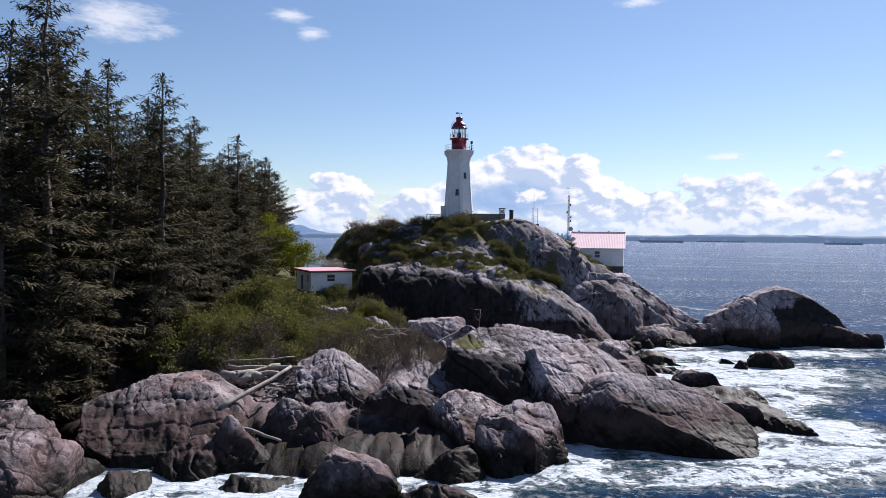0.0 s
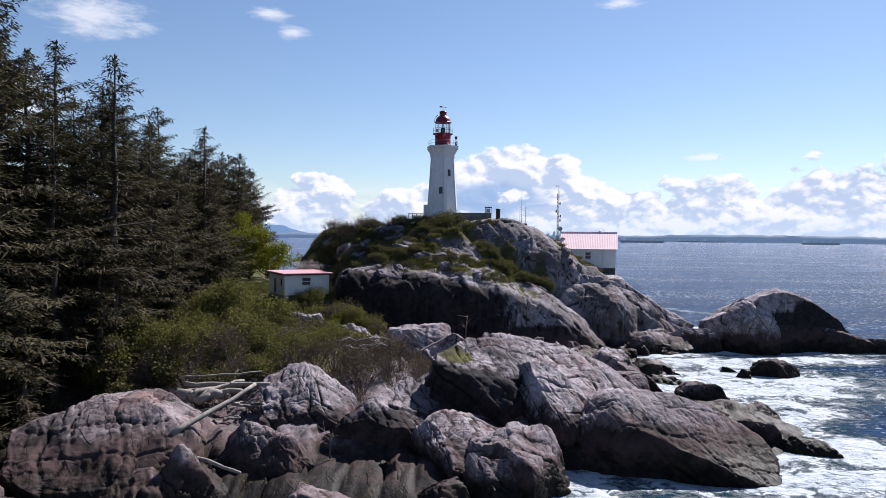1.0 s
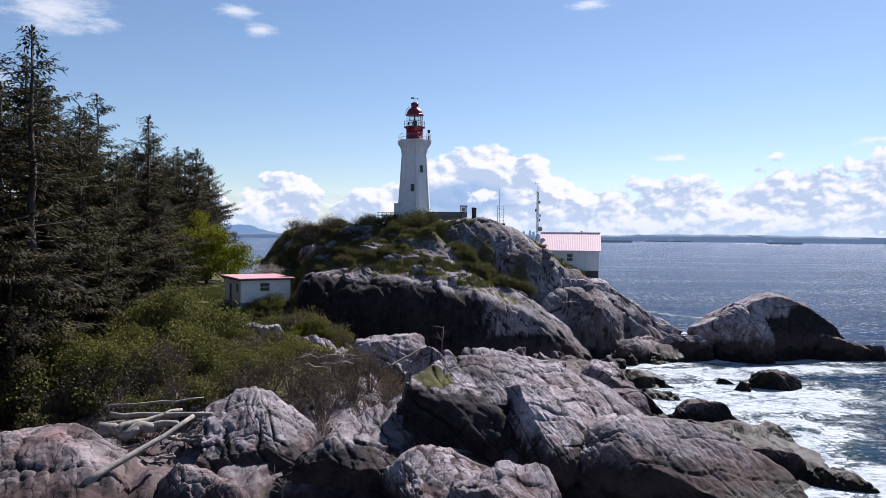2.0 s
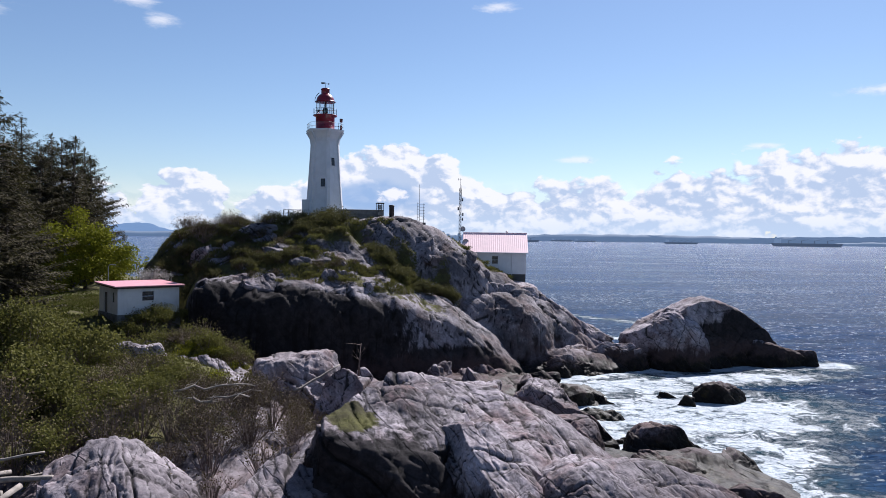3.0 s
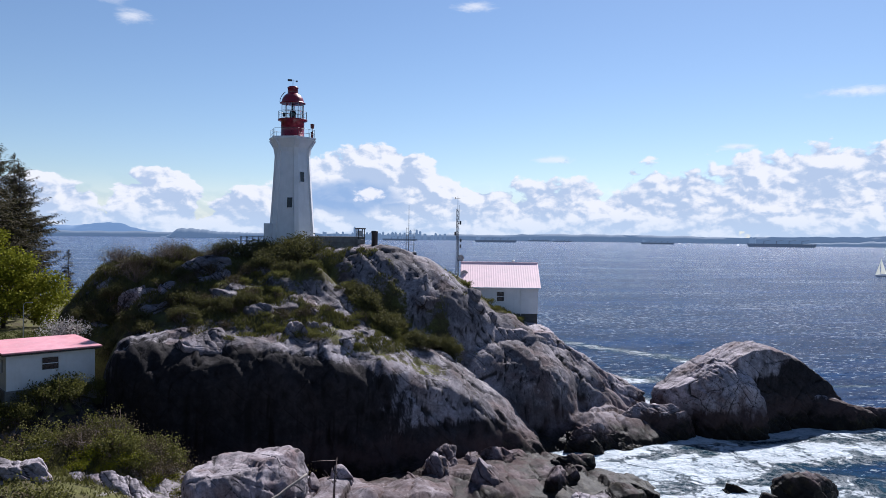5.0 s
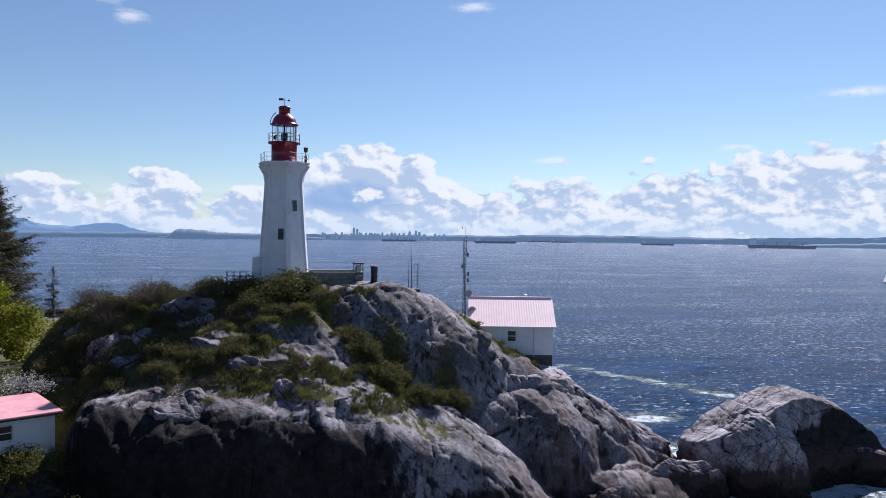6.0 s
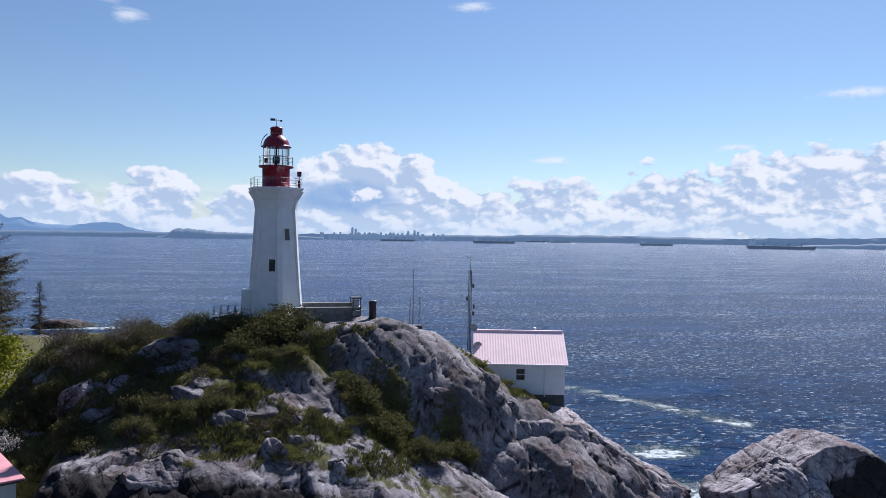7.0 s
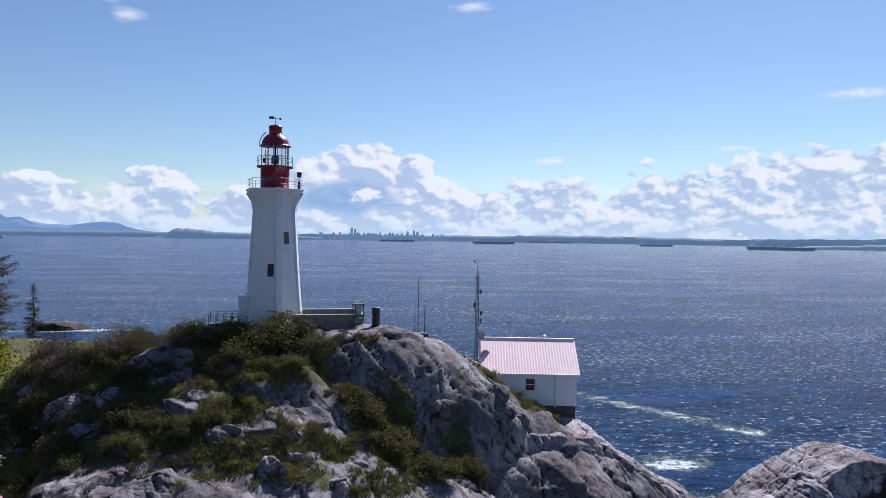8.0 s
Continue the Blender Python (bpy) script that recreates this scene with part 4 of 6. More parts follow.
    rod(vane, (-0.5, 0, 19.72), (0.5, 0.05, 19.66), 0.022, None, 5)
    box(vane, (-0.62, -0.02, 19.62), (-0.12, 0.02, 19.86))
    box(vane, (0.36, -0.05, 19.56), (0.56, 0.05, 19.74), 0.02)
    part("weather_vane", vane, IRON, t, "black iron weather vane")
    # railings
    def rail(name, r, z0, z1, n, levels, sides=None):
        ring = bmesh.new()
        k = sides or n
        for h in levels:
            for i in range(k):
                a, c = A + 2 * math.pi * i / k, A + 2 * math.pi * (i + 1) / k
                rod(ring, (r * math.cos(a), r * math.sin(a), h), (r * math.cos(c), r * math.sin(c), h), 0.018, None, 5)
        top = part(name, ring, IRON, t)
        for i in range(n):
            b = bmesh.new()
            if sides:
                a, c, f = A + 2 * math.pi * (i * sides // n) / sides, A + 2 * math.pi * (i * sides // n + 1) / sides, (i % (n // sides)) / (n // sides)
                px, py = r * (math.cos(a) * (1 - f) + math.cos(c) * f), r * (math.sin(a) * (1 - f) + math.sin(c) * f)
            else:
                px, py = r * math.cos(A + 2 * math.pi * i / n), r * math.sin(A + 2 * math.pi * i / n)
            rod(b, (px, py, z0), (px, py, z1), 0.02, None, 5)
            part("baluster", b, IRON, top)
    rail("gallery_rail", 2.72, 12.74, 13.75, 18, (13.2, 13.72), 6)
    rail("lantern_rail", 1.7, 14.98, 15.95, 12, (15.5, 15.93))
    horn = bmesh.new()
    rod(horn, (2.3, -0.8, 12.76), (2.3, -0.8, 14.0), 0.05, None, 6)
    box(horn, (2.16, -0.94, 12.8), (2.44, -0.66, 13.5), 0.04)
    rod(horn, (2.3, -0.8, 13.95), (2.32, -0.8, 14.45), 0.2, 0.24, 10)
    part("fog_sensor", horn, plain_material("dark_red_metal", (0.1, 0.015, 0.015), 0.4), t, "dark red sensor head on a post")
    return t


lighthouse(2.45, 138.4, 20.0)


# ---- terrace beside the tower ----
def terrace():
    t = thing("terrace", pose(7.4, 136.0, 20.2), "weathered concrete terrace with low parapet walls beside the tower", "terrace")
    f = bmesh.new()
    box(f, (-4.2, -2.6, -1.5), (3.3, 2.6, 0.15), 0.04)
    part("floor_slab", f, CONCRETE, t)
    for lo, hi in (((-3.2, -2.65, 0.1), (3.35, -2.4, 0.75)), ((3.1, -2.4, 0.1), (3.35, 2.6, 0.75)), ((-3.2, 2.4, 0.1), (3.1, 2.65, 0.75))):
        b = bmesh.new()
        box(b, lo, hi, 0.03)
        w = part("parapet", b, CONCRETE, t)
        c = bmesh.new()
        box(c, (lo[0] - 0.05, lo[1] - 0.05, hi[2]), (hi[0] + 0.05, hi[1] + 0.05, hi[2] + 0.1), 0.03)
        part("coping", c, plain_material("pale_concrete", (0.27, 0.26, 0.25), 0.8), w, "pale concrete coping")


terrace()


def beacon_frame(x, y, z):
    t = thing("beacon_frame", pose(x, y, z, 0, 0, 12), "dark metal beacon box on a small frame at the terrace corner", "beacon")
    for i in (-1, 1):
        for j in (-1, 1):
            b = bmesh.new()
            rod(b, (i * 0.38, j * 0.38, 0), (i * 0.38, j * 0.38, 1.75), 0.05, None, 6)
            part("leg", b, IRON, t)
    b = bmesh.new()
    box(b, (-0.5, -0.5, 1.7), (0.5, 0.5, 1.86), 0.03)
    part("cap", b, IRON, t)
    b = bmesh.new()
    box(b, (-0.28, -0.28, 0.9), (0.28, 0.28, 1.55), 0.05)
    part("lamp_housing", b, GALV, t, "grey lamp housing")
    b = bmesh.new()
    box(b, (-0.45, -0.45, 0.0), (0.45, 0.45, 0.55), 0.04)
    part("base", b, CONCRETE, t)


beacon_frame(10.2, 133.3, 20.2)


def bollard(x, y, z):
    t = thing("ventilation_post", pose(x, y, z), "thick dark metal post with a cap, set in the rock", "post")
    b = bmesh.new()
    lathe(b, [(0.36, -0.2), (0.36, 1.75), (0.4, 1.78), (0.4, 1.95), (0.3, 2.0)], 16)
    part("post", b, IRON, t, "", True)
    b = bmesh.new()
    lathe(b, [(0.75, -0.5), (0.75, 0.06), (0.6, 0.14)], 12)
    part("footing", b, CONCRETE, t)


bollard(11.8, 132.7, 19.75)


def platform():
    """Small wooden stair landing with rails on the tower's other side."""
    t = thing("stair_landing", pose(-1.9, 136.6, 19.6), "small dark wooden landing with thin rails at the tower's foot", "landing")
    b = bmesh.new()
    box(b, (-1.5, -1.0, 0.2), (1.3, 1.0, 0.36), 0.02)
    part("deck", b, IRON, t)
    for i in range(5):
        for j in (-0.95, 0.95):
            b = bmesh.new()
            rod(b, (-1.45 + i * 0.66, j, -1.2 if i % 2 == 0 else 0.3), (-1.45 + i * 0.66, j, 1.35), 0.035, None, 5)
            part("post", b, IRON, t)
    for j in (-0.95, 0.95):
        b = bmesh.new()
        for h in (0.85, 1.33):
            rod(b, (-1.45, j, h), (1.2, j, h), 0.025, None, 5)
        part("handrail", b, IRON, t)


platform()


# ---- houses ----
def wall_box(bm, lo, hi, hole=None):
    """A front wall along x with one rectangular opening."""
    if not hole:
        return box(bm, lo, hi)
    x0, x1, z0, z1 = hole
    box(bm, lo, (x0, hi[1], hi[2]))
    box(bm, (x1, lo[1], lo[2]), hi)
    box(bm, (x0, lo[1], lo[2]), (x1, hi[1], z0))
    return box(bm, (x0, lo[1], z1), (x1, hi[1], hi[2]))


def sash_window(parent, m, w, h, bars=1):
    b = bmesh.new()
    for lo, hi in (((-w / 2 - 0.06, -0.04, -h / 2), (-w / 2, 0.1, h / 2)), ((w / 2, -0.04, -h / 2), (w / 2 + 0.06, 0.1, h / 2)), ((-w / 2 - 0.06, -0.04, h / 2), (w / 2 + 0.06, 0.1, h / 2 + 0.07)), ((-w / 2 - 0.1, -0.09, -h / 2 - 0.07), (w / 2 + 0.1, 0.1, -h / 2)), ((-w / 2, -0.01, -0.03), (w / 2, 0.08, 0.03))):
        box(b, lo, hi, 0, m)
    win = part("window", b, WHITE, parent)
    g = bmesh.new()
    box(g, (-w / 2, 0.02, -h / 2), (w / 2, 0.05, h / 2), 0, m)
    part("pane", g, DARK, win, "dark window pane")
    return win


def long_house(x, y, z, turn):
    """Gabled white building with a ribbed pale red roof, on a dark foundation."""
    L, D, H, R = 9.1, 8.0, 3.3, 2.7
    t = thing("signal_house", pose(x, y, z, 0, 0, turn), "white gabled building with pale red ribbed metal roof, on the rock", "house")
    b = bmesh.new()
    box(b, (-L + 0.06, 0.06, -3.5), (-0.06, D - 0.06, 0.02))
    part("foundation", b, PLINTH, t, "dark stone foundation")
    b = bmesh.new()
    wx = -L * 0.5
    wall_box(b, (-L, 0, 0), (0, 0.2, H), (wx - 0.42, wx + 0.42, 1.5, 2.6))
    part("front_wall", b, WHITE, t)
    b = bmesh.new()
    box(b, (-L, D - 0.2, 0), (0, D, H))
    part("back_wall", b, WHITE, t)
    for x0 in (-L, -0.2):
        b = bmesh.new()
        vs = [(x0, 0.2, 0), (x0, D - 0.2, 0), (x0, D - 0.2, H), (x0, D / 2, H + R - 0.15), (x0, 0.2, H)]
        f = b.faces.new([b.verts.new(v) for v in vs])
        r = bmesh.ops.extrude_face_region(b, geom=[f])
        bmesh.ops.translate(b, vec=(0.2, 0, 0), verts=[v for v in r["geom"] if isinstance(v, bmesh.types.BMVert)])
        bmesh.ops.recalc_face_normals(b, faces=b.faces)
        part("gable_wall", b, WHITE, t)
    sash_window(t, Matrix.Translation((wx, 0.04, 2.05)), 0.84, 1.1)
    for s in (0, 1):
        b = bmesh.new()
        run = math.hypot(D / 2 + 0.35, R)
        tilt = math.atan2(R, D / 2)
        m = Matrix.Translation((0, -0.35, H - 0.22)) @ Matrix.Rotation(tilt, 4, "X")
        if s:
            m = Matrix.Translation((-L, D, 0)) @ Matrix.Rotation(math.pi, 4, "Z") @ m
        lo, hi = (-L - 0.3, 0.3) if not s else (-0.3, L + 0.3)
        if s:
            lo, hi = -L - 0.3, 0.3
        n = 34
        verts, faces = [], []
        for i in range(n * 2 + 1):
            u = lo + (hi - lo) * i / (n * 2)
            h = 0.044 if i % 2 else 0.03
            for v in (0.0, run + 0.05):
                verts.append(m @ Vector((u, v, h)))
                verts.append(m @ Vector((u, v, -0.05)))
        for i in range(n * 2):
            a = i * 4
            faces += [(a, a + 4, a + 6, a + 2), (a + 1, a + 3, a + 7, a + 5), (a, a + 1, a + 5, a + 4), (a + 2, a + 6, a + 7, a + 3)]
        faces += [(0, 2, 3, 1), (n * 8, n * 8 + 1, n * 8 + 3, n * 8 + 2)]
        b.free()
        mesh_part("roof", verts, faces, ROOF_RIB, t, "pale red ribbed metal roof", False)
    b = bmesh.new()
    box(b, (-L - 0.3, D / 2 - 0.16, H + R - 0.05), (0.3, D / 2 + 0.16, H + R + 0.1), 0.03)
    part("ridge_cap", b, ROOF_RIB, t)
    b = bmesh.new()
    box(b, (-L - 0.25, -0.47, H - 0.27), (0.25, -0.36, H - 0.12), 0.02)
    part("gutter", b, WHITE, t)
    b = bmesh.new()
    rod(b, (-L * 0.23, -0.06, -0.2), (-L * 0.23, -0.06, H - 0.2), 0.05, None, 6)
    part("downpipe", b, WHITE, t)
    b = bmesh.new()
    lathe(b, [(0.14, 0), (0.14, 0.5), (0.2, 0.52), (0.2, 0.62), (0.02, 0.68)], 10)
    bmesh.ops.translate(b, vec=(-L * 0.3, D / 2 + 0.5, H + R - 0.3), verts=b.verts)
    part("vent_pipe", b, GALV, t)
    return t


long_house(31.6, 132.0, 11.95, -14)


def hut(x, y, z, turn):
    """Low white hut with a flat, slightly sloping red roof."""
    L, D, H = 6.1, 5.8, 2.75
    t = thing("hut", pose(x, y, z, 0, 0, turn), "low white concrete hut with a sloping pinkish red roof", "hut")
    b = bmesh.new()
    box(b, (-L - 0.1, -0.1, -1.6), (0.1, D + 0.1, 0.05))
    part("foundation", b, CONCRETE, t)
    b = bmesh.new()
    wx = -L * 0.52
    wall_box(b, (-L, 0, 0), (0, 0.2, H), (wx - 0.55, wx + 0.55, 1.35, 2.25))
    part("front_wall", b, WHITE, t)
    b = bmesh.new()
    box(b, (-L, D - 0.2, 0), (0, D, H))
    part("back_wall", b, WHITE, t)
    b = bmesh.new()
    box(b, (-0.2, 0.2, 0), (0, D - 0.2, H))
    part("side_wall", b, WHITE, t)
    b = bmesh.new()
    # the side wall with a doorway and a narrow window
    for y0, y1, z0, z1 in ((0.2, 1.0, 0, H), (1.0, 1.7, 0, 1.2), (1.0, 1.7, 2.2, H), (1.7, 3.2, 0, H), (3.2, 4.2, 2.1, H), (4.2, D - 0.2, 0, H)):
        box(b, (-L, y0, z0), (-L + 0.2, y1, z1))
    part("side_wall", b, WHITE, t)
    g = bmesh.new()
    box(g, (-L + 0.08, 1.0, 1.2), (-L + 0.12, 1.7, 2.2))
    part("pane", g, DARK, t, "dark window pane")
    g = bmesh.new()
    box(g, (-L + 0.06, 3.2, 0), (-L + 0.12, 4.2, 2.1))
    part("door", g, plain_material("dark_green_door", (0.05, 0.055, 0.055), 0.5), t, "dark painted door")
    sash_window(t, Matrix.Translation((wx, 0.04, 1.8)), 1.1, 0.9)
    r = bmesh.new()
    box(r, (-L - 0.4, -0.45, 0), (0.4, D + 0.45, 0.14), 0.03, Matrix.Translation((0, 0, H + 0.02)) @ Matrix.Rotation(radians(1.2), 4, "X"))
    part("roof", r, ROOF_PINK, t, "flat sloping pinkish red roof")
    f = bmesh.new()
    box(f, (-L - 0.3, -0.35, -0.12), (0.3, D + 0.35, 0.02), 0.02, Matrix.Translation((0, 0, H + 0.0)) @ Matrix.Rotation(radians(1.2), 4, "X"))
    part("fascia", f, PLINTH, t, "dark thin roof edge")
    return t


small_hut = hut(-14.1, 115.6, 8.45, 31)
small_hut.scale = (1.09, 1.09, 1.09)


# ---- masts ----
def mast(x, y, z, height, w, label, dishes=(), whips=(), n=14):
    t = thing("radio_mast", pose(x, y, z), label, "mast", "radio masts")
    legs = [(w * math.cos(a), w * math.sin(a)) for a in (0.3, 0.3 + 2.094, 0.3 + 4.189)]
    for px, py in legs:
        b = bmesh.new()
        rod(b, (px, py, -0.6), (px * 0.8, py * 0.8, height), 0.035, 0.03, 6)
        part("leg", b, IRON, t)
    for i in range(n):
        b = bmesh.new()
        z0, z1 = height * i / n, height * (i + 1) / n
        for k in range(3):
            a, c = legs[k], legs[(k + 1) % 3]
            rod(b, (a[0], a[1], z0), (c[0], c[1], z1), 0.018, None, 5)
            rod(b, (a[0], a[1], z1), (c[0], c[1], z1), 0.018, None, 5)
        part("bracing", b, IRON, t)
    for dx, dz, r, ang in dishes:
        b = bmesh.new()
        prof = [(0.02, 0.0), (r * 0.5, 0.05 * r), (r * 0.85, 0.2 * r), (r, 0.32 * r), (r, 0.36 * r), (r * 0.8, 0.24 * r), (0.02, 0.06 * r)]
        lathe(b, prof, 18, 0, False)
        bmesh.ops.transform(b, matrix=Matrix.Translation((dx, -0.35, dz)) @ Matrix.Rotation(radians(ang), 4, "Z") @ Matrix.Rotation(radians(80), 4, "X"), verts=b.verts)
        part("dish", b, plain_material("dish_grey", (0.3, 0.28, 0.28), 0.45), t, "round pale grey dish", True)
    for dx, dz in ((0.38, 0.42), (0.38, 0.55), (0.42, 0.62), (-0.3, 0.7), (0.36, 0.83)):
        b = bmesh.new()
        rod(b, (0, 0, height * dz), (dx, 0, height * dz), 0.03, None, 5)
        box(b, (dx - 0.09, -0.09, height * dz - 0.16), (dx + 0.09, 0.09, height * dz + 0.3), 0.03)
        part("antenna", b, IRON, t)
    b = bmesh.new()
    rod(b, (-0.35, 0, height + 1.3), (0.3, 0, height + 1.3), 0.022, None, 5)
    rod(b, (-0.35, 0, height + 1.2), (-0.35, 0, height + 1.5), 0.04, None, 6)
    part("wind_gauge", b, IRON, t, "small wind gauge on a crossbar")
    for dx, z0, z1 in whips:
        b = bmesh.new()
        rod(b, (dx, 0, z0), (dx, 0, z1), 0.03, 0.015, 5)
        part("whip", b, IRON, t)
    return t


mast(22.55, 136.4, 14.2, 10.4, 0.2, "tall dark lattice radio mast with dishes, beside the gabled building", ((0.75, 2.2, 0.62, 20), (0.6, 1.0, 0.5, -30), (0.35, 4.3, 0.4, 0)), ((0.0, 10.2, 12.0), (0.18, 8.6, 10.9)), 16)


def antenna_group(x, y, z):
    t = thing("antenna_array", pose(x, y, z), "small cluster of thin dark aerials on a base, on the rock", "aerial")
    b = bmesh.new()
    box(b, (-0.75, -0.5, -0.4), (0.75, 0.5, 0.14), 0.03)
    part("base", b, IRON, t)
    for dx, h in ((-0.42, 3.0), (-0.12, 5.6), (0.5, 2.9)):
        p = bmesh.new()
        rod(p, (dx, 0, 0), (dx, 0, h), 0.045, 0.02, 6)
        part("pole", p, IRON, t)
    for k in range(7):
        q = bmesh.new()
        rod(q, (-0.42, 0, 0.45 + k * 0.4), (-0.12, 0, 0.45 + k * 0.4), 0.02, None, 5)
        part("rung", q, IRON, t)
    for k in range(6):
        q = bmesh.new()
        rod(q, (-0.12, 0, 0.6 + k * 0.42), (0.62, 0, 0.62 + k * 0.42), 0.016, None, 5)
        rod(q, (0.62, 0, 0.5 + k * 0.42), (0.62, 0, 0.74 + k * 0.42), 0.014, None, 5)
        part("dipole", q, IRON, t)


antenna_group(15.9, 132.6, on_ground(15.9, 132.6) + 0.05)


def lamp_post(x, y, z):
    t = thing("lamp_post", pose(x, y, z), "slim grey lamp post with a curved arm on the lawn", "lamp post")
    b = bmesh.new()
    rod(b, (0, 0, -0.2), (0, 0, 4.2), 0.07, 0.05, 8)
    part("pole", b, GALV, t)
    b = bmesh.new()
    for u, v in (((0, 4.2), (0.2, 4.5)), ((0.2, 4.5), (0.7, 4.55))):
        rod(b, (u[0], 0, u[1]), (v[0], 0, v[1]), 0.045, None, 6)
    arm = part("arm", b, GALV, t)
    b = bmesh.new()
    box(b, (0.6, -0.1, 4.45), (1.0, 0.1, 4.58), 0.03)
    part("lamp_head", b, GALV, arm)


lamp_post(-29.4, 146, on_ground(-29.4, 146))


# ---- plants ----
def unit(v):
    return v / (np.linalg.norm(v) + 1e-9)


class Sprays:
    """Collects leaf-like blades and makes one mesh of them."""

    def __init__(self):
        self.v, self.f = [], []

    def blade(self, a, along, side, length, width):
        n = len(self.v)
        self.v += [a, a + along * length * 0.45 + side * width, a + along * length, a + along * length * 0.45 - side * width]
        self.f.append((n, n + 1, n + 2, n + 3))

    def make(self, name, material, parent=None, label=""):
        return mesh_part(name, self.v, self.f, material, parent, label, False)


def limb_tube(bm, pts, r0, r1, n=5):
    """One unbroken tapering tube along a line of points."""
    pts = [Vector(p) for p in pts]
    rings = []
    for i, p in enumerate(pts):
        d = (pts[min(i + 1, len(pts) - 1)] - pts[max(i - 1, 0)]).normalized()
        u = d.cross(Vector((0.31, 0.22, 0.93)) if abs(d.z) < 0.9 else Vector((1, 0.2, 0))).normalized()
        v = d.cross(u)
        r = r0 + (r1 - r0) * i / (len(pts) - 1)
        rings.append([bm.verts.new(p + r * (math.cos(6.2832 * k / n) * u + math.sin(6.2832 * k / n) * v)) for k in range(n)])
    for a, b in zip(rings, rings[1:]):
        for k in range(n):
            bm.faces.new((a[k], a[(k + 1) % n], b[(k + 1) % n], b[k]))
    bm.faces.new(rings[0][::-1])
    bm.faces.new(rings[-1])


def conifer(name, seed, height, radius, start, label, density=1.0, droop=0.35, ragged=0.35, lean=0.0, top_gap=0.0):
    """Fir: tapered trunk, whorls of boughs that carry flat sprays of needles."""
    rng = np.random.default_rng(seed)
    t = thing(name, pose(0, 0, 0), label, "tree", "conifers")
    bm = bmesh.new()
    pts = [(lean * (h / height) ** 2 * height + 0.12 * math.sin(h), 0.12 * math.cos(h * 0.8), h) for h in np.linspace(-1.0, height, 9)]
    limb_tube(bm, pts, 0.2 + height * 0.012, 0.04, 9)
    part("trunk", bm, BARK, t, "dark brown trunk", True)
    sp, limbs, dead = Sprays(), bmesh.new(), bmesh.new()
    z = start
    while z < height - 0.3:
        f = (z - start) / (height - start)
        reach = radius * (min(1.0, 0.55 + 1.6 * f) if f < 0.28 else 1.0) * (1 - f) ** 0.80 + 0.35
        for b in range(int(rng.integers(3, 6))):
            if rng.random() < 0.10 + (0.1 + 0.12 * f) * ragged:
                continue
            a = rng.random() * 2 * math.pi
            L = reach * 1.1 * (1 - ragged + 2 * ragged * rng.random() * 0.85)
            rise = 0.30 * f - droop * (1 - f) + 0.12 * rng.normal()
            out = np.array((math.cos(a), math.sin(a), 0.0))
            org = np.array((lean * (z / height) ** 2 * height, 0, z + 0.2 * rng.normal()))
            n = max(3, int(L / 0.30 * density))
            if L > 1.4:
                tip = org + out * L + np.array((0, 0, rise * L + 0.12 * L))
                mid = org + out * L * 0.5 + np.array((0, 0, rise * L * 0.62))
                limb_tube(limbs, [tuple(org), tuple(mid), tuple(tip)], 0.03 + 0.008 * L, 0.012, 4)
            for i in range(n):
                s = (i + 0.6) / n
                if s < 0.16:
                    continue
                c = org + out * L * s + np.array((0, 0, rise * L * (1.24 * s - 0.24 * s * s) + 0.12 * L * s * s))
                w = (0.30 + 0.75 * math.sin(math.pi * min(1, 0.25 + 0.75 * s))) * min(1.0, 0.3 + 0.16 * L)
                for sg in (-1, 1):
                    for k in range(3):
                        da = a + sg * (0.55 + 0.75 * rng.random())
                        d = unit(np.array((math.cos(da), math.sin(da), -0.30 + 0.22 * rng.normal())))
                        side = unit(np.cross(d, (0, 0, 1.0)) + 0.28 * rng.normal(size=3))
                        sp.blade(c + 0.13 * rng.normal(size=3), d, side, w * (0.6 + 0.7 * rng.random()), 0.05 + 0.035 * rng.random())
                if rng.random() < 0.6:
                    d = unit(out * 0.6 + 0.4 * rng.normal(size=3) + np.array((0, 0, -0.7)))
                    sp.blade(c, d, unit(np.cross(d, rng.normal(size=3))), 0.5 + 0.3 * rng.random(), 0.05)
        z += (0.34 + 0.22 * rng.random()) * (1 + 0.25 * ragged) / max(0.7, density)
    tagged(part("branchwork", limbs, BARK, t), kind="stuff")
    # bare dead boughs low on the trunk
    for k in range(16):
        a, h0, L = rng.random() * 6.28, rng.uniform(0.8, start + 5.0), rng.uniform(1.0, 3.2)
        e = (math.cos(a) * L, math.sin(a) * L, h0 - 0.25 * L)
        limb_tube(dead, [(0, 0, h0), (e[0] * 0.5, e[1] * 0.5, h0 + 0.1), e], 0.05, 0.012, 4)
        for j in range(3):
            f = rng.uniform(0.4, 1.0)
            limb_tube(dead, [(e[0] * f, e[1] * f, h0 - 0.2 * L * f), (e[0] * f + rng.normal() * 0.5, e[1] * f + rng.normal() * 0.5, h0 - 0.2 * L * f - 0.3)], 0.02, 0.006, 3)
    tagged(part("dead_branchwork", dead, TWIG, t, "bare grey-brown dead boughs"), kind="stuff")
    # leading shoot
    for k in range(14):
        a = rng.random() * 6.28
        d = unit(np.array((math.cos(a) * 0.6, math.sin(a) * 0.6, 0.8)))
        sp.blade(np.array((lean * height, 0, height - 1.1 * rng.random())), d, unit(np.cross(d, (0.3, 0.2, 1))), 0.5, 0.1)
    sp.make("crown", NEEDLE, t, "dense dark green needles")
    return t


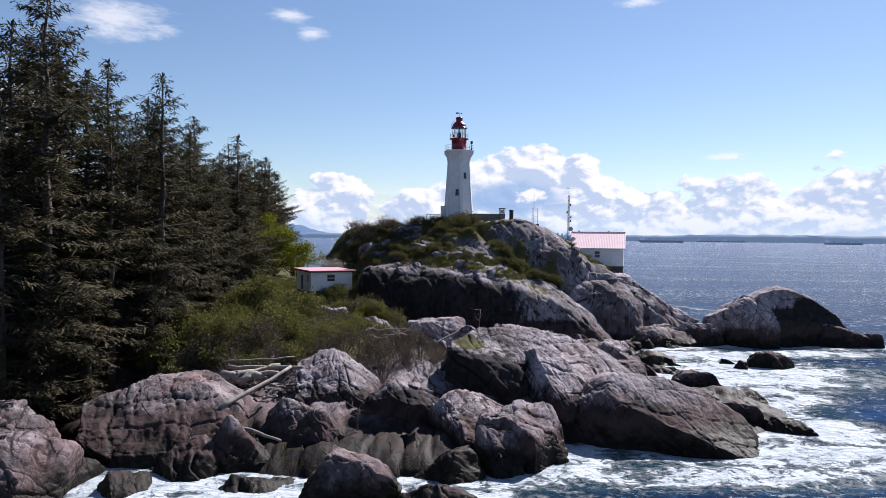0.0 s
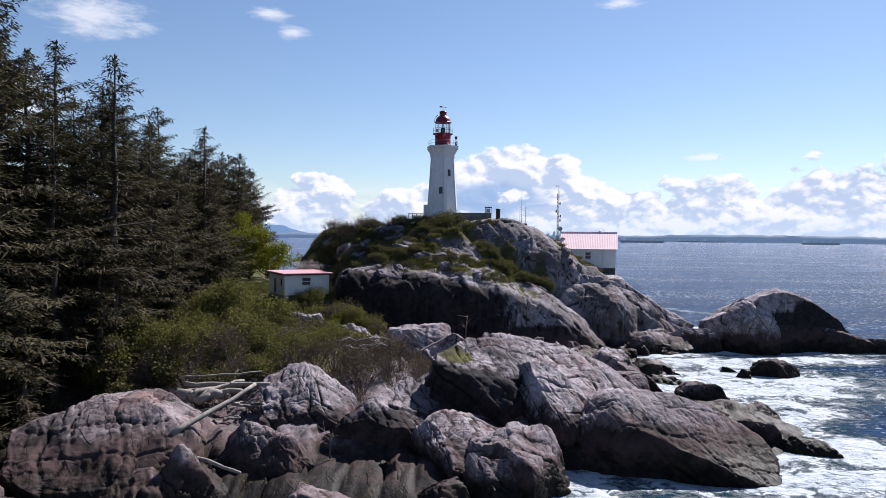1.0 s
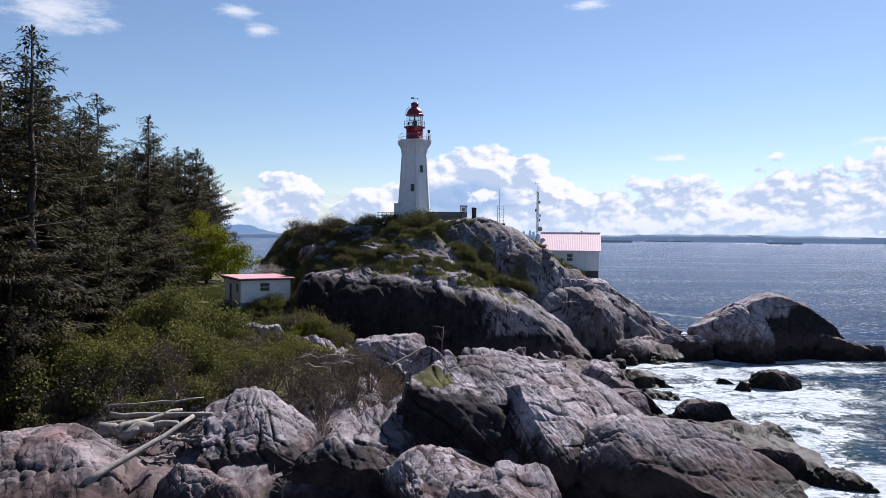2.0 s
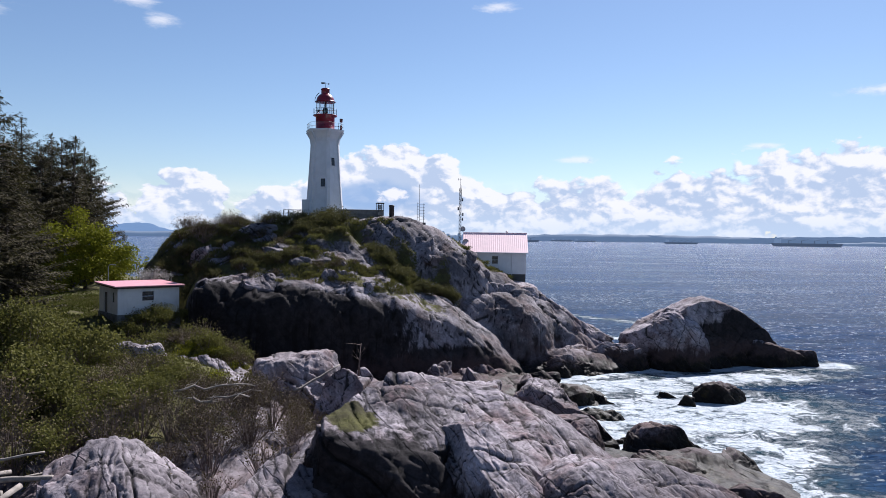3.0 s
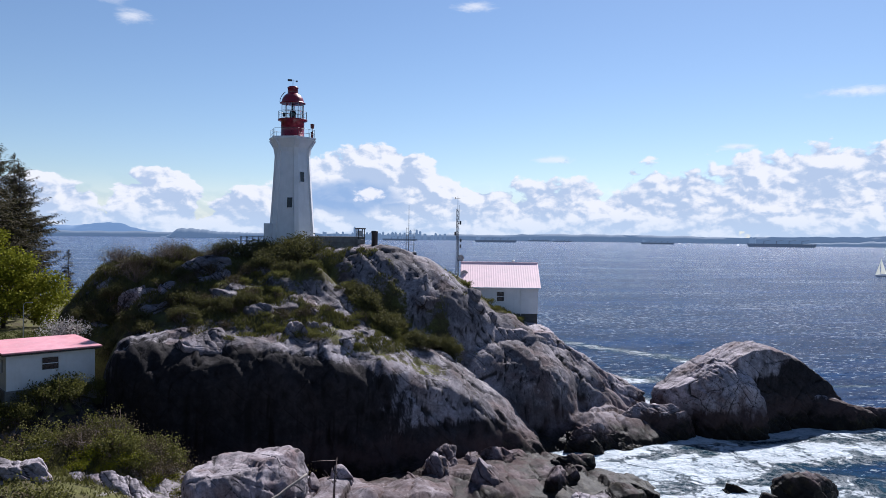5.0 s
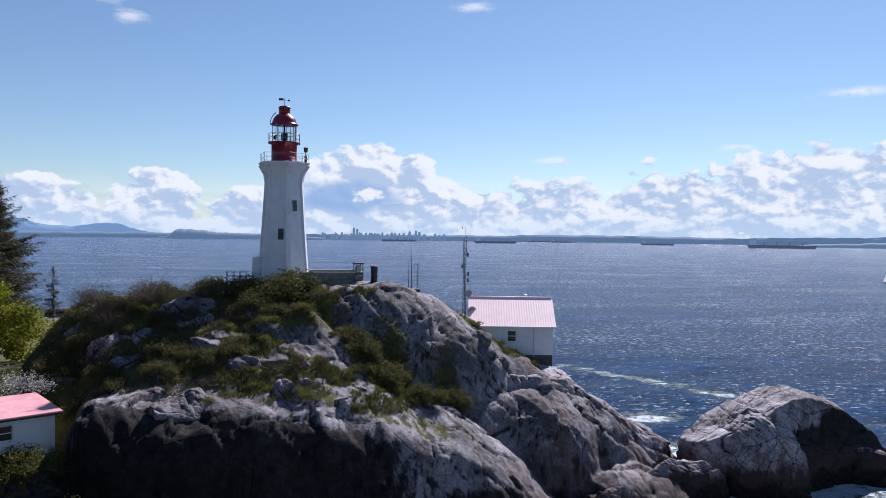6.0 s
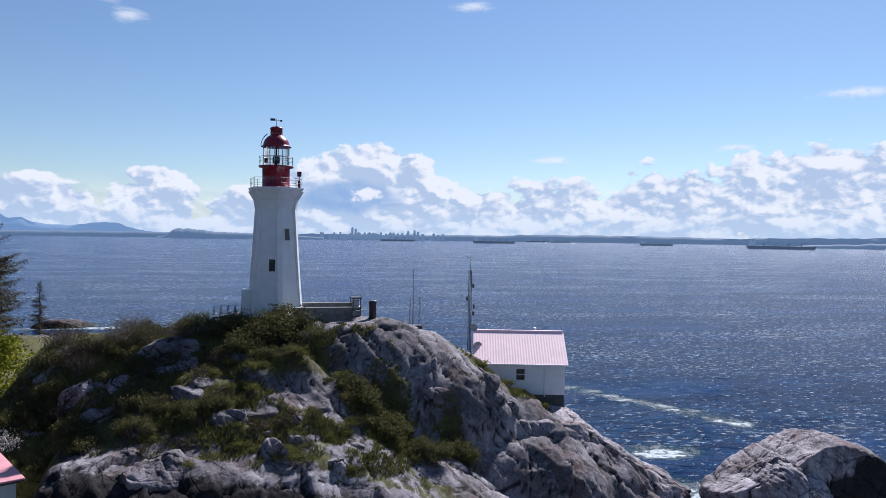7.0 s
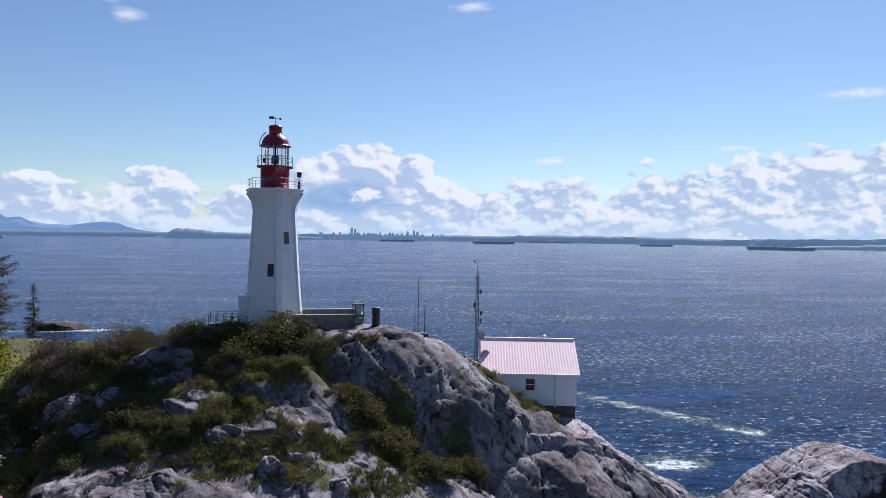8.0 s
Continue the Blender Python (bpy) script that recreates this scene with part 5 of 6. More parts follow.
def stand(thing_, spots, spare=False):
    """Copies of a plant at (x, y, scale, turn); the first spot takes the original itself."""
    first = True
    for x, y, s, a in spots:
        m = pose(x, y, on_ground(x, y) - 0.15, 0, 0, a)
        if first:
            thing_.matrix_basis = m @ Matrix.Scale(s, 4)
            first = False
        else:
            thing_.scale = (s, s, s)
            keep = thing_.matrix_basis.copy()
            c = copy_thing(thing_, m)
            c.scale = (s, s, s)
            thing_.matrix_basis = keep


fir_a = conifer("fir_tree", 11, 27, 7.4, 2.5, "tall dark fir with a dense drooping crown, at the forest edge", 1.15, 0.36, 0.45)
fir_b = conifer("fir_tree", 12, 25, 6.0, 4.0, "tall slender fir with an open ragged crown", 1.1, 0.30, 0.5)
fir_c = conifer("fir_tree", 13, 22, 6.6, 2.0, "broad wind-shaped fir with long level boughs", 1.25, 0.10, 0.45, 0.02)
fir_d = conifer("fir_tree", 14, 15, 2.8, 1.0, "small narrow fir standing alone", 1.1, 0.25, 0.3)
stand(fir_a, [(-34, 60, 1.72, 0), (-34.3, 74, 1.12, 80), (-43, 62, 1.35, 40), (-41, 78, 1.25, 20), (-33, 88, 1.0, 260), (-50, 70, 1.35, 100), (-52, 94, 1.25, 10), (-62, 84, 1.3, 70), (-58, 150, 1.1, 90), (-38, 68, 1.3, 30), (-45, 88, 1.2, 330), (-37, 111, 1.06, 200), (-33.2, 65, 1.34, 60), (-37, 84, 1.15, 140)])
stand(fir_b, [(-29, 79, 1.08, 0), (-28.6, 104.5, 1.05, 40), (-31, 72, 1.0, 120), (-30, 90, 1.0, 200), (-38, 99, 1.1, 40), (-46, 106, 1.1, 90), (-52, 160, 1.0, 10), (-56, 178, 1.1, 60), (-36, 92, 1.1, 300), (-33, 82, 1.0, 10), (-43, 114, 1.1, 140), (-60, 195, 1.2, 250), (-47, 196, 1.1, 80), (-50, 170, 1.2, 150), (-45.5, 171, 1.1, 30), (-33, 98, 1.0, 10), (-38, 76, 1.2, 220)])
stand(fir_c, [(-29, 107, 1.18, 0), (-34, 102, 1.05, 190), (-36, 120, 1.05, 60), (-50, 205, 1.18, 0), (-52, 190, 1.25, 130), (-43.5, 176, 1.3, 20), (-43.5, 189, 1.2, 170), (-47.5, 183, 1.3, 290), (-57, 199, 1.3, 250), (-46, 167, 1.1, 100), (-56, 172, 1.1, 160), (-41, 132, 1.0, 220), (-30, 98, 0.95, 20), (-44, 150, 1.0, 300), (-33, 94, 1.0, 120)])
stand(fir_d, [(-48, 234, 1.0, 0), (-28, 74, 0.9, 50), (-32, 78, 1.0, 90), (-28, 92, 0.8, 10), (-35, 64, 0.9, 10), (-39, 73, 1.0, 50), (-30, 84, 0.9, 210), (-30, 66, 0.8, 20)])


def broadleaf(name, seed, height, radius, material, label, leaves=5200, leaf=0.34):
    """Broad crown: trunk, limbs that fork twice, and leaf clumps round the limb ends."""
    rng = np.random.default_rng(seed)
    t = thing(name, pose(0, 0, 0), label, "tree")
    bm, lim = bmesh.new(), bmesh.new()
    limb_tube(bm, [(0, 0, -0.6), (0.1, 0, height * 0.2), (0.0, 0.1, height * 0.38)], 0.32, 0.22, 9)
    part("trunk", bm, BARK, t, "", True)
    ends = []
    for i in range(15):
        a = 6.28 * i * 0.382 + 0.3 * rng.normal()
        up = (i + 0.5) / 15
        tip = np.array((math.cos(a) * radius * 0.66 * (1.25 - up * 0.75), math.sin(a) * radius * 0.66 * (1.25 - up * 0.75), height * (0.10 + 0.70 * up)))
        limb_tube(lim, [(0, 0, height * 0.3), tuple(tip * (0.5, 0.5, 0.72)), tuple(tip)], 0.14, 0.04, 5)
        for k in range(5):
            e = tip + rng.normal(size=3) * radius * (0.26, 0.26, 0.2)
            e[2] = max(e[2], height * 0.08)
            limb_tube(lim, [tuple(tip), tuple(e)], 0.035, 0.012, 4)
            ends.append(e)
    tagged(part("branchwork", lim, BARK, t), kind="stuff")
    sp = Sprays()
    per = leaves // len(ends)
    for e in ends:
        r = radius * rng.uniform(0.16, 0.30)
        for k in range(per):
            d = unit(rng.normal(size=3))
            c = e + d * r * rng.random() ** 0.45 * (1, 1, 0.75)
            v = unit(rng.normal(size=3) + np.array((0, 0, -0.3)))
            sp.blade(c, v, unit(np.cross(v, rng.normal(size=3))), leaf * rng.uniform(0.7, 1.3), leaf * 0.4)
    sp.make("crown", material, t)
    return t


maple = broadleaf("maple_tree", 21, 12.5, 8.4, LEAF_LIME, "spreading tree in fresh yellow-green spring leaf, on the lawn", 19000, 0.40)
stand(maple, [(-37.5, 163, 1.0, 0)])


def bush(name, seed, radius, height, material, label, leaves=1100, leaf=0.16, twigs=14, flat=0.9, group="shrubs"):
    """Low shrub: stems from the root and small leaves in uneven tufts."""
    rng = np.random.default_rng(seed)
    t = thing(name, pose(0, 0, 0), label, "shrub", group)
    bm = bmesh.new()
    tips = []
    for i in range(twigs):
        a, o = 6.28 * rng.random(), rng.random() ** 0.6
        tip = np.array((math.cos(a) * o * radius, math.sin(a) * o * radius, height * (0.45 + 0.55 * (1 - 0.6 * o)) * rng.uniform(0.75, 1.15)))
        rod(bm, (0.15 * math.cos(a), 0.15 * math.sin(a), -0.3), tuple(tip), 0.03, 0.01, 4)
        tips.append(tip)
        for k in range(2):
            e = tip + rng.normal(size=3) * radius * 0.22
            e[2] = max(0.1, e[2])
            rod(bm, tuple(tip * 0.7), tuple(e), 0.015, 0.006, 4)
            tips.append(e)
    tagged(part("stemwork", bm, TWIG, t), kind="stuff")
    if leaves:
        sp = Sprays()
        for k in range(leaves):
            e = tips[int(rng.integers(len(tips)))]
            c = e + rng.normal(size=3) * radius * (0.17, 0.17, 0.13)
            c[2] = max(0.02, c[2])
            v = unit(rng.normal(size=3) + np.array((0, 0, 0.3)))
            sp.blade(c, v, unit(np.cross(v, rng.normal(size=3))), leaf * rng.uniform(0.7, 1.4), leaf * 0.38)
        tagged(sp.make("foliage", material, t), kind="stuff")
    return t


def thicket(plant, spots):
    """Many small plants of one kind that nobody could count, joined into one."""
    for ch in list(plant.children):
        me = ch.data
        n = len(me.vertices)
        v = np.zeros(n * 3, np.float32)
        me.vertices.foreach_get("co", v)
        v = v.reshape(-1, 3)
        polys = [tuple(q.vertices) for q in me.polygons]
        vs, fs = [], []
        for i, (x, y, s, a) in enumerate(spots):
            c, d = s * math.cos(radians(a)), s * math.sin(radians(a))
            vs.append(np.stack([x + v[:, 0] * c - v[:, 1] * d, y + v[:, 0] * d + v[:, 1] * c, on_ground(x, y) - 0.15 + s * v[:, 2]], -1))
            fs += [tuple(k + i * n for k in q) for q in polys]
        joined = bpy.data.meshes.new(ch.name)
        joined.from_pydata(np.concatenate(vs).tolist(), [], fs)
        joined.materials.append(me.materials[0])
        ch.data = joined
    plant.name = "low_scrub"
    plant.matrix_basis = Matrix.Identity(4)
    tagged(plant, kind="stuff")


def scatter(plant, seed, count, area, lo, hi, keep=None):
    """Spots for a plant: area is (x, y, rx, ry, turn)."""
    rng = np.random.default_rng(seed)
    out = []
    while len(out) < count:
        a, o = 6.28 * rng.random(), math.sqrt(rng.random())
        u, v = math.cos(a) * o * area[2], math.sin(a) * o * area[3]
        c, s = math.cos(radians(area[4])), math.sin(radians(area[4]))
        x, y = area[0] + u * c - v * s, area[1] + u * s + v * c
        if keep is None or keep(x, y):
            out.append((x, y, rng.uniform(lo, hi), rng.uniform(0, 360)))
    return out


def outside_hut(x, y):
    return not (-24.5 < x < -12 and 110.8 < y < 123.5) and not (-18 < x < -5 and 91.5 < y < 97.5)


green_a = bush("bush", 31, 1.5, 1.7, LEAF_GREEN, "leafy fresh green shrub in the scrub", 1500, 0.17)
green_b = bush("bush", 32, 1.9, 2.3, LEAF_GREEN, "tall fresh green shrub in the scrub", 2000, 0.18, 18)
dark_a = bush("bush", 33, 1.6, 1.5, LEAF_DARK, "dense dark green shrub on the rock", 2200, 0.17, 16)
dark_b = bush("bush", 34, 2.2, 2.0, LEAF_DARK, "broad dense dark green shrub", 3200, 0.18, 20)
brown_a = bush("bush", 35, 1.7, 1.6, LEAF_BROWN, "leafless tangled grey-brown thicket on the slope", 380, 0.12, 34)
brown_b = bush("bush", 36, 1.4, 2.0, LEAF_BROWN, "leafless twiggy grey-brown shrub among rocks", 200, 0.12, 30)
white_a = bush("flowering_bush", 37, 1.9, 2.4, BLOSSOM, "shrub covered with pale blossom at the hill's foot", 900, 0.16, 18)
S = scatter
alder = bush("bush", 38, 2.2, 4.2, LEAF_GREEN, "tall leafy green alder scrub at the forest edge", 2600, 0.2, 22)
alder_b = bush("bush", 39, 1.7, 3.4, LEAF_BROWN, "tall bare reddish-brown scrub with few leaves", 500, 0.14, 40)
stand(green_a, S(green_a, 1, 24, (-19, 90, 11, 17, 10), 0.6, 1.2, outside_hut) + S(green_a, 2, 14, (-15, 104, 10, 9, 0), 0.5, 1.0, outside_hut) + S(green_a, 20, 6, (-25, 104, 6, 6, 0), 0.8, 1.3, outside_hut))
stand(green_b, S(green_b, 63, 9, (-11, 79, 8, 6, 15), 0.6, 1.0) + S(green_b, 3, 14, (-20, 86, 9, 14, 10), 0.7, 1.4, outside_hut) + [(-16.0, 113.0, 0.85, 10), (-14.6, 113.2, 0.75, 90), (-17.2, 112.0, 0.75, 30), (-18.7, 111.2, 0.7, 200), (-20.4, 111.0, 0.7, 150), (-13.2, 114.4, 0.6, 250)])
stand(alder, S(alder, 17, 13, (-25, 82, 5, 14, 0), 0.7, 1.3) + S(alder, 18, 5, (-26, 102, 4, 6, 0), 0.7, 1.1))
stand(alder_b, S(alder_b, 19, 14, (-14, 74, 10, 4, 8), 0.6, 1.2) + S(alder_b, 21, 8, (-4, 82, 4, 5, 0), 0.5, 0.9))
stand(dark_a, S(dark_a, 4, 6, (-6, 129.5, 9, 2.0, 0), 0.4, 0.7) + S(dark_a, 5, 16, (12.0, 121.5, 1.7, 5.0, 40), 0.6, 1.0) + S(dark_a, 6, 6, (17.2, 121.5, 1.2, 2.4, 0), 0.5, 0.9) + S(dark_a, 7, 4, (-6, 136, 4, 1.6, 0), 0.6, 0.9) + S(dark_a, 61, 7, (-15.8, 123.5, 1.4, 4.5, 0), 0.5, 0.85) + S(dark_a, 8, 16, (-28, 76, 8, 10, 0), 0.8, 1.4))
stand(dark_b, [(4.6, 132.4, 1.15, 0), (2.6, 132.0, 1.2, 60), (0.6, 132.6, 1.05, 130), (-1.6, 133.2, 0.95, 200), (-4.4, 134.0, 0.8, 20), (3.6, 133.6, 1.1, 80)] + S(dark_b, 9, 3, (-6, 120.5, 6, 1.6, 0), 0.4, 0.6) + S(dark_b, 10, 2, (0.0, 129.5, 2, 1, 0), 0.45, 0.6))
stand(brown_a, S(brown_a, 11, 18, (-8, 78, 10, 7, 15), 0.6, 1.3) + S(brown_a, 12, 22, (-6, 105, 8, 4, 0), 0.6, 1.1) + S(brown_a, 13, 14, (5.5, 83.5, 5.5, 3.2, 0), 0.5, 0.9) + S(brown_a, 14, 16, (-11, 132, 6, 4, 0), 0.6, 1.0))
stand(brown_b, S(brown_b, 15, 26, (-13, 73, 12, 4, 5), 0.7, 1.3) + S(brown_b, 16, 12, (-3, 90, 5, 7, 0), 0.6, 1.2, outside_hut))
low_green = bush("low_scrub", 40, 0.9, 0.8, LEAF_GREEN, "low green shrubs in crevices of the rock", 700, 0.13, 10)
low_dark = bush("low_scrub", 42, 1.1, 1.0, LEAF_DARK, "low dark green cushions of scrub on the hill", 1100, 0.13, 12)
scrub_brown = bush("low_scrub", 43, 1.5, 1.3, LEAF_BROWN, "tangled brown scrub between the rocks", 700, 0.13, 34)
scrub_green = bush("low_scrub", 44, 1.4, 1.1, LEAF_GREEN, "olive green bramble scrub between the rocks", 1300, 0.15, 16)
low_brown = bush("low_scrub", 41, 1.0, 0.9, LEAF_BROWN, "low dry brown shrubs on the rock", 420, 0.12, 20)
thicket(low_dark, S(low_dark, 47, 20, (-5, 126.5, 13, 6, 0), 0.4, 1.0) + S(low_dark, 48, 12, (-8, 120.5, 7, 2, 0), 0.6, 1.2) + S(low_dark, 49, 6, (2.5, 126.5, 4, 3, 0), 0.5, 0.9))
thicket(scrub_brown, S(scrub_brown, 50, 26, (-11, 102, 10, 6, 0), 0.6, 1.2, outside_hut) + S(scrub_brown, 51, 16, (-14, 86, 10, 5, 0), 0.6, 1.2) + S(scrub_brown, 52, 12, (0, 103.5, 7, 2.5, 0), 0.7, 1.2) + S(scrub_brown, 53, 8, (-3, 93, 3, 4, 0), 0.5, 1.0))
thicket(scrub_green, S(scrub_green, 54, 22, (-13, 101, 10, 6, 0), 0.5, 1.1, outside_hut) + S(scrub_green, 55, 14, (-14, 87, 9, 5, 0), 0.5, 1.1) + S(scrub_green, 56, 10, (-9, 108, 6, 3, 0), 0.5, 1.0, outside_hut))
thicket(low_green, S(low_green, 41, 24, (-5, 126, 12, 6, 0), 0.4, 0.9) + S(low_green, 42, 14, (3, 117, 11, 3, 0), 0.4, 0.9) + S(low_green, 43, 10, (12, 121, 3, 6, 30), 0.6, 1.2) + S(low_green, 44, 8, (24, 130.3, 5, 1, -10), 0.4, 0.8))
thicket(low_brown, S(low_brown, 45, 26, (-6, 127, 12, 6, 0), 0.5, 1.1) + S(low_brown, 46, 12, (1, 119, 10, 3, 0), 0.5, 1.0))
lime_a = bush("bush", 45, 1.3, 1.3, LEAF_LIME, "bright yellow-green shrub in new leaf", 900, 0.14, 14)
stand(lime_a, S(lime_a, 60, 12, (-15, 95, 9, 9, 0), 0.5, 1.0, outside_hut) + S(lime_a, 62, 6, (-5, 101, 5, 4, 0), 0.4, 0.8, outside_hut) + [(-24, 96, 1.0, 0), (-9, 104.5, 0.6, 70)])
stand(white_a, [(-18.0, 122.9, 1.05, 0), (-19.2, 124.0, 0.9, 90), (-20.6, 125.4, 0.9, 40)])


# grass: one mesh of blades over the soil
def grass_field(name, seed, spots, label, material=GRASS, tall=0.42):
    rng = np.random.default_rng(seed)
    xs, ys = [], []
    for cx, cy, rx, ry, n in spots:
        a, o = rng.random(n) * 6.28, np.sqrt(rng.random(n))
        xs.append(cx + np.cos(a) * o * rx)
        ys.append(cy + np.sin(a) * o * ry)
    x, y = np.concatenate(xs), np.concatenate(ys)
    z, veg = ground_height(x[None], y[None])
    ok = veg[0] + 0.4 * fbm(np.stack([x, y, 0 * x], -1) * 0.7, 3, 5) > 0.45
    x, y, z = x[ok], y[ok], z[0][ok]
    n = len(x)
    a, h = rng.random(n) * 6.28, rng.uniform(0.3 * tall, tall, n)
    w, lx, ly = 0.05, rng.normal(size=n) * 0.16, rng.normal(size=n) * 0.16
    v = np.stack([np.stack([x - w * np.cos(a), y - w * np.sin(a), z - 0.05], -1), np.stack([x + w * np.cos(a), y + w * np.sin(a), z - 0.05], -1), np.stack([x + lx, y + ly, z + h], -1)], 1).reshape(-1, 3)
    ob = mesh_part(name, v, np.arange(3 * n).reshape(-1, 3), material, None, "", False)
    return tagged(ob, label, "grass", "", "stuff")


grass_field("grass", 3, [(-22, 92, 16, 22, 26000), (-12, 103, 12, 8, 16000), (-4, 128, 16, 7, 22000), (2, 117.5, 12, 4, 14000), (10, 124, 6, 8, 10000), (22, 127, 8, 6, 6000), (6, 80, 8, 6, 8000), (-30, 128, 16, 16, 22000)], "rough spring grass over thin soil")


grass_field("lawn", 4, [(-29, 127, 9, 11, 42000), (-32, 144, 12, 10, 26000)], "mown bright green lawn behind the hut", LAWN, 0.22)


# ---- driftwood ----
def log(name, a, b, r, label, seed=0, root=False, wood=None):
    """A bleached log, slightly crooked, with a split end."""
    rng = np.random.default_rng(seed)
    a, b = np.array(a, float), np.array(b, float)
    bm = bmesh.new()
    n = 7
    pts = [a + (b - a) * i / n + rng.normal(size=3) * (0.14 if root else r * 0.35) for i in range(n + 1)]
    limb_tube(bm, [tuple(q) for q in pts], r, r * 0.6, 9)
    stem = tagged(part(name, bm, wood or DRIFT, None, label, True), "", "driftwood", "driftwood logs")
    if root:
        for k in range(5):
            bm = bmesh.new()
            e = a + unit(a - b) * r * 2.5 + rng.normal(size=3) * r * 2.6
            rod(bm, tuple(a), tuple(e), r * 0.5, r * 0.1, 5)
            part("root", bm, wood or DRIFT, stem)
        for k in range(12):
            bm = bmesh.new()
            o = pts[int(rng.integers(1, n + 1))]
            d = rng.normal(size=3) * (0.55, 0.5, 0.3) + unit(b - a) * 0.4 + np.array((0, 0, 0.25))
            limb_tube(bm, [tuple(o), tuple(o + d * 0.5 + rng.normal(size=3) * 0.1), tuple(o + d)], r * 0.4, r * 0.08, 4)
            part("twig", bm, wood or DRIFT, stem)
    return stem


log("driftwood_log", (-16.8, 59.8, 3.4), (-12.6, 65.8, 5.6), 0.22, "long pale squared log leaning on the rocks", 1)
for k, (x0, y0, x1, y1, h) in enumerate(((-19.5, 68, -13, 70, 4.6), (-19, 69, -12, 68.5, 4.9), (-18.5, 67, -14, 67.5, 4.5), (-20, 70.5, -13.5, 71.5, 5.2), (-17.5, 66.2, -14.5, 69.8, 4.8))):
    log("driftwood_log", (x0, y0, h), (x1, y1, h + 0.3), 0.11 + 0.09 * (k % 3), "weathered grey drift log stranded above the rocks", 10 + k)
log("driftwood_log", (-18.6, 66.4, 4.5), (-15.4, 67.6, 4.7), 0.5, "thick broken grey log stub in the drift pile", 35)
log("driftwood_log", (-15.2, 58.2, 2.5), (-11.4, 57.0, 1.9), 0.16, "thin pale pole wedged between ledges", 31)
log("driftwood_log", (-7.2, 79, 6.6), (-3.4, 78, 6.9), 0.09, "bleached fallen branch lying in the thicket", 32, True)
log("driftwood_log", (-8.4, 80, 6.8), (-4.0, 80.6, 7.3), 0.08, "bleached fallen branch lying in the thicket", 33, True)
log("driftwood_log", (-1.0, 95.0, 3.4), (3.2, 98.0, 5.2), 0.12, "thin bleached pole leaning on the granite block", 34)


rng_ = np.random.default_rng(77)
for k in range(12):
    x0, y0, a0 = rng_.uniform(-20.5, -13.5), rng_.uniform(66, 71.5), rng_.normal(0.2, 0.5)
    ln = rng_.uniform(1.2, 3.6)
    z0 = on_ground(x0, y0) + 0.25
    z1 = on_ground(x0 + ln * math.cos(a0), y0 + ln * math.sin(a0)) + 0.3
    log("driftwood_log", (x0, y0, z0), (x0 + ln * math.cos(a0), y0 + ln * math.sin(a0), z1), rng_.uniform(0.07, 0.17), "short grey drift log in the jumble above the rocks", 50 + k)
for k in range(14):
    x0, y0, a0 = rng_.uniform(-9, 1.5), rng_.uniform(76, 88), rng_.uniform(0, 6.28)
    ln = rng_.uniform(1.0, 2.8)
    z0 = on_ground(x0, y0)
    log("fallen_branch", (x0, y0, z0 + 0.1), (x0 + ln * math.cos(a0), y0 + ln * math.sin(a0), z0 + rng_.uniform(0.4, 1.6)), rng_.uniform(0.03, 0.055), "thin grey dead branch with broken twigs in the thicket", 80 + k, True, DRIFT if k % 3 == 0 else TWIG)


def snag(x, y, z, seed, h):
    """Dead upturned branch with broken twigs."""
    rng = np.random.default_rng(seed)
    bm = bmesh.new()
    lean = rng.normal(size=2) * 0.28 * h
    limb_tube(bm, [(0, 0, -0.5), (lean[0] * 0.3, lean[1] * 0.2, h * 0.45), (lean[0], lean[1], h)], 0.09, 0.02, 6)
    for k in range(11):
        f = rng.uniform(0.25, 0.95)
        o = np.array((lean[0] * f, lean[1] * f, h * f))
        d = rng.normal(size=3) * (0.55, 0.5, 0.3) + np.array((0, 0, 0.35))
        limb_tube(bm, [tuple(o), tuple(o + d * 0.55 + rng.normal(size=3) * 0.08), tuple(o + d)], 0.022, 0.006, 4)
    ob = part("dead_snag", bm, TWIG, None, "grey dead stump with broken branches in the scrub", True)
    ob.location = (x, y, z)
    tagged(ob, "", "stump", "dead stumps")


snag(4.5, 91, 6.0, 1, 2.2)
snag(-6.2, 60.5, 2.2, 2, 1.3)
snag(-2.5, 84, 5.6, 3, 1.8)

# ---- far shore, city and ships ----


def haze_glow_material(name, color, glow):
    """Far land in bright sea haze: its own dim colour, with the haze light painted in as glow."""
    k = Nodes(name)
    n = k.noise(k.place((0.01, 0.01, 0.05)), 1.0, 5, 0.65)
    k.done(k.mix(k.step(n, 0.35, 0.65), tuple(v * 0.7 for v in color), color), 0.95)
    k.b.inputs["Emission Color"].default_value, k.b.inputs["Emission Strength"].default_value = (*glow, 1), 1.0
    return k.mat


FAR_WOOD = haze_glow_material("hazy_far_woods", (0.03, 0.04, 0.05), (0.054, 0.084, 0.136))
FAR_HILL = haze_glow_material("hazy_far_hills", (0.03, 0.05, 0.07), (0.09, 0.145, 0.24))
FAR_TOWN = haze_glow_material("hazy_far_buildings", (0.05, 0.05, 0.05), (0.068, 0.104, 0.164))
HULL = haze_glow_material("hazy_dark_ship_hull", (0.02, 0.025, 0.03), (0.026, 0.038, 0.062))


def bearing(az, d):
    return d * math.sin(radians(az)), 60 + d * math.cos(radians(az))


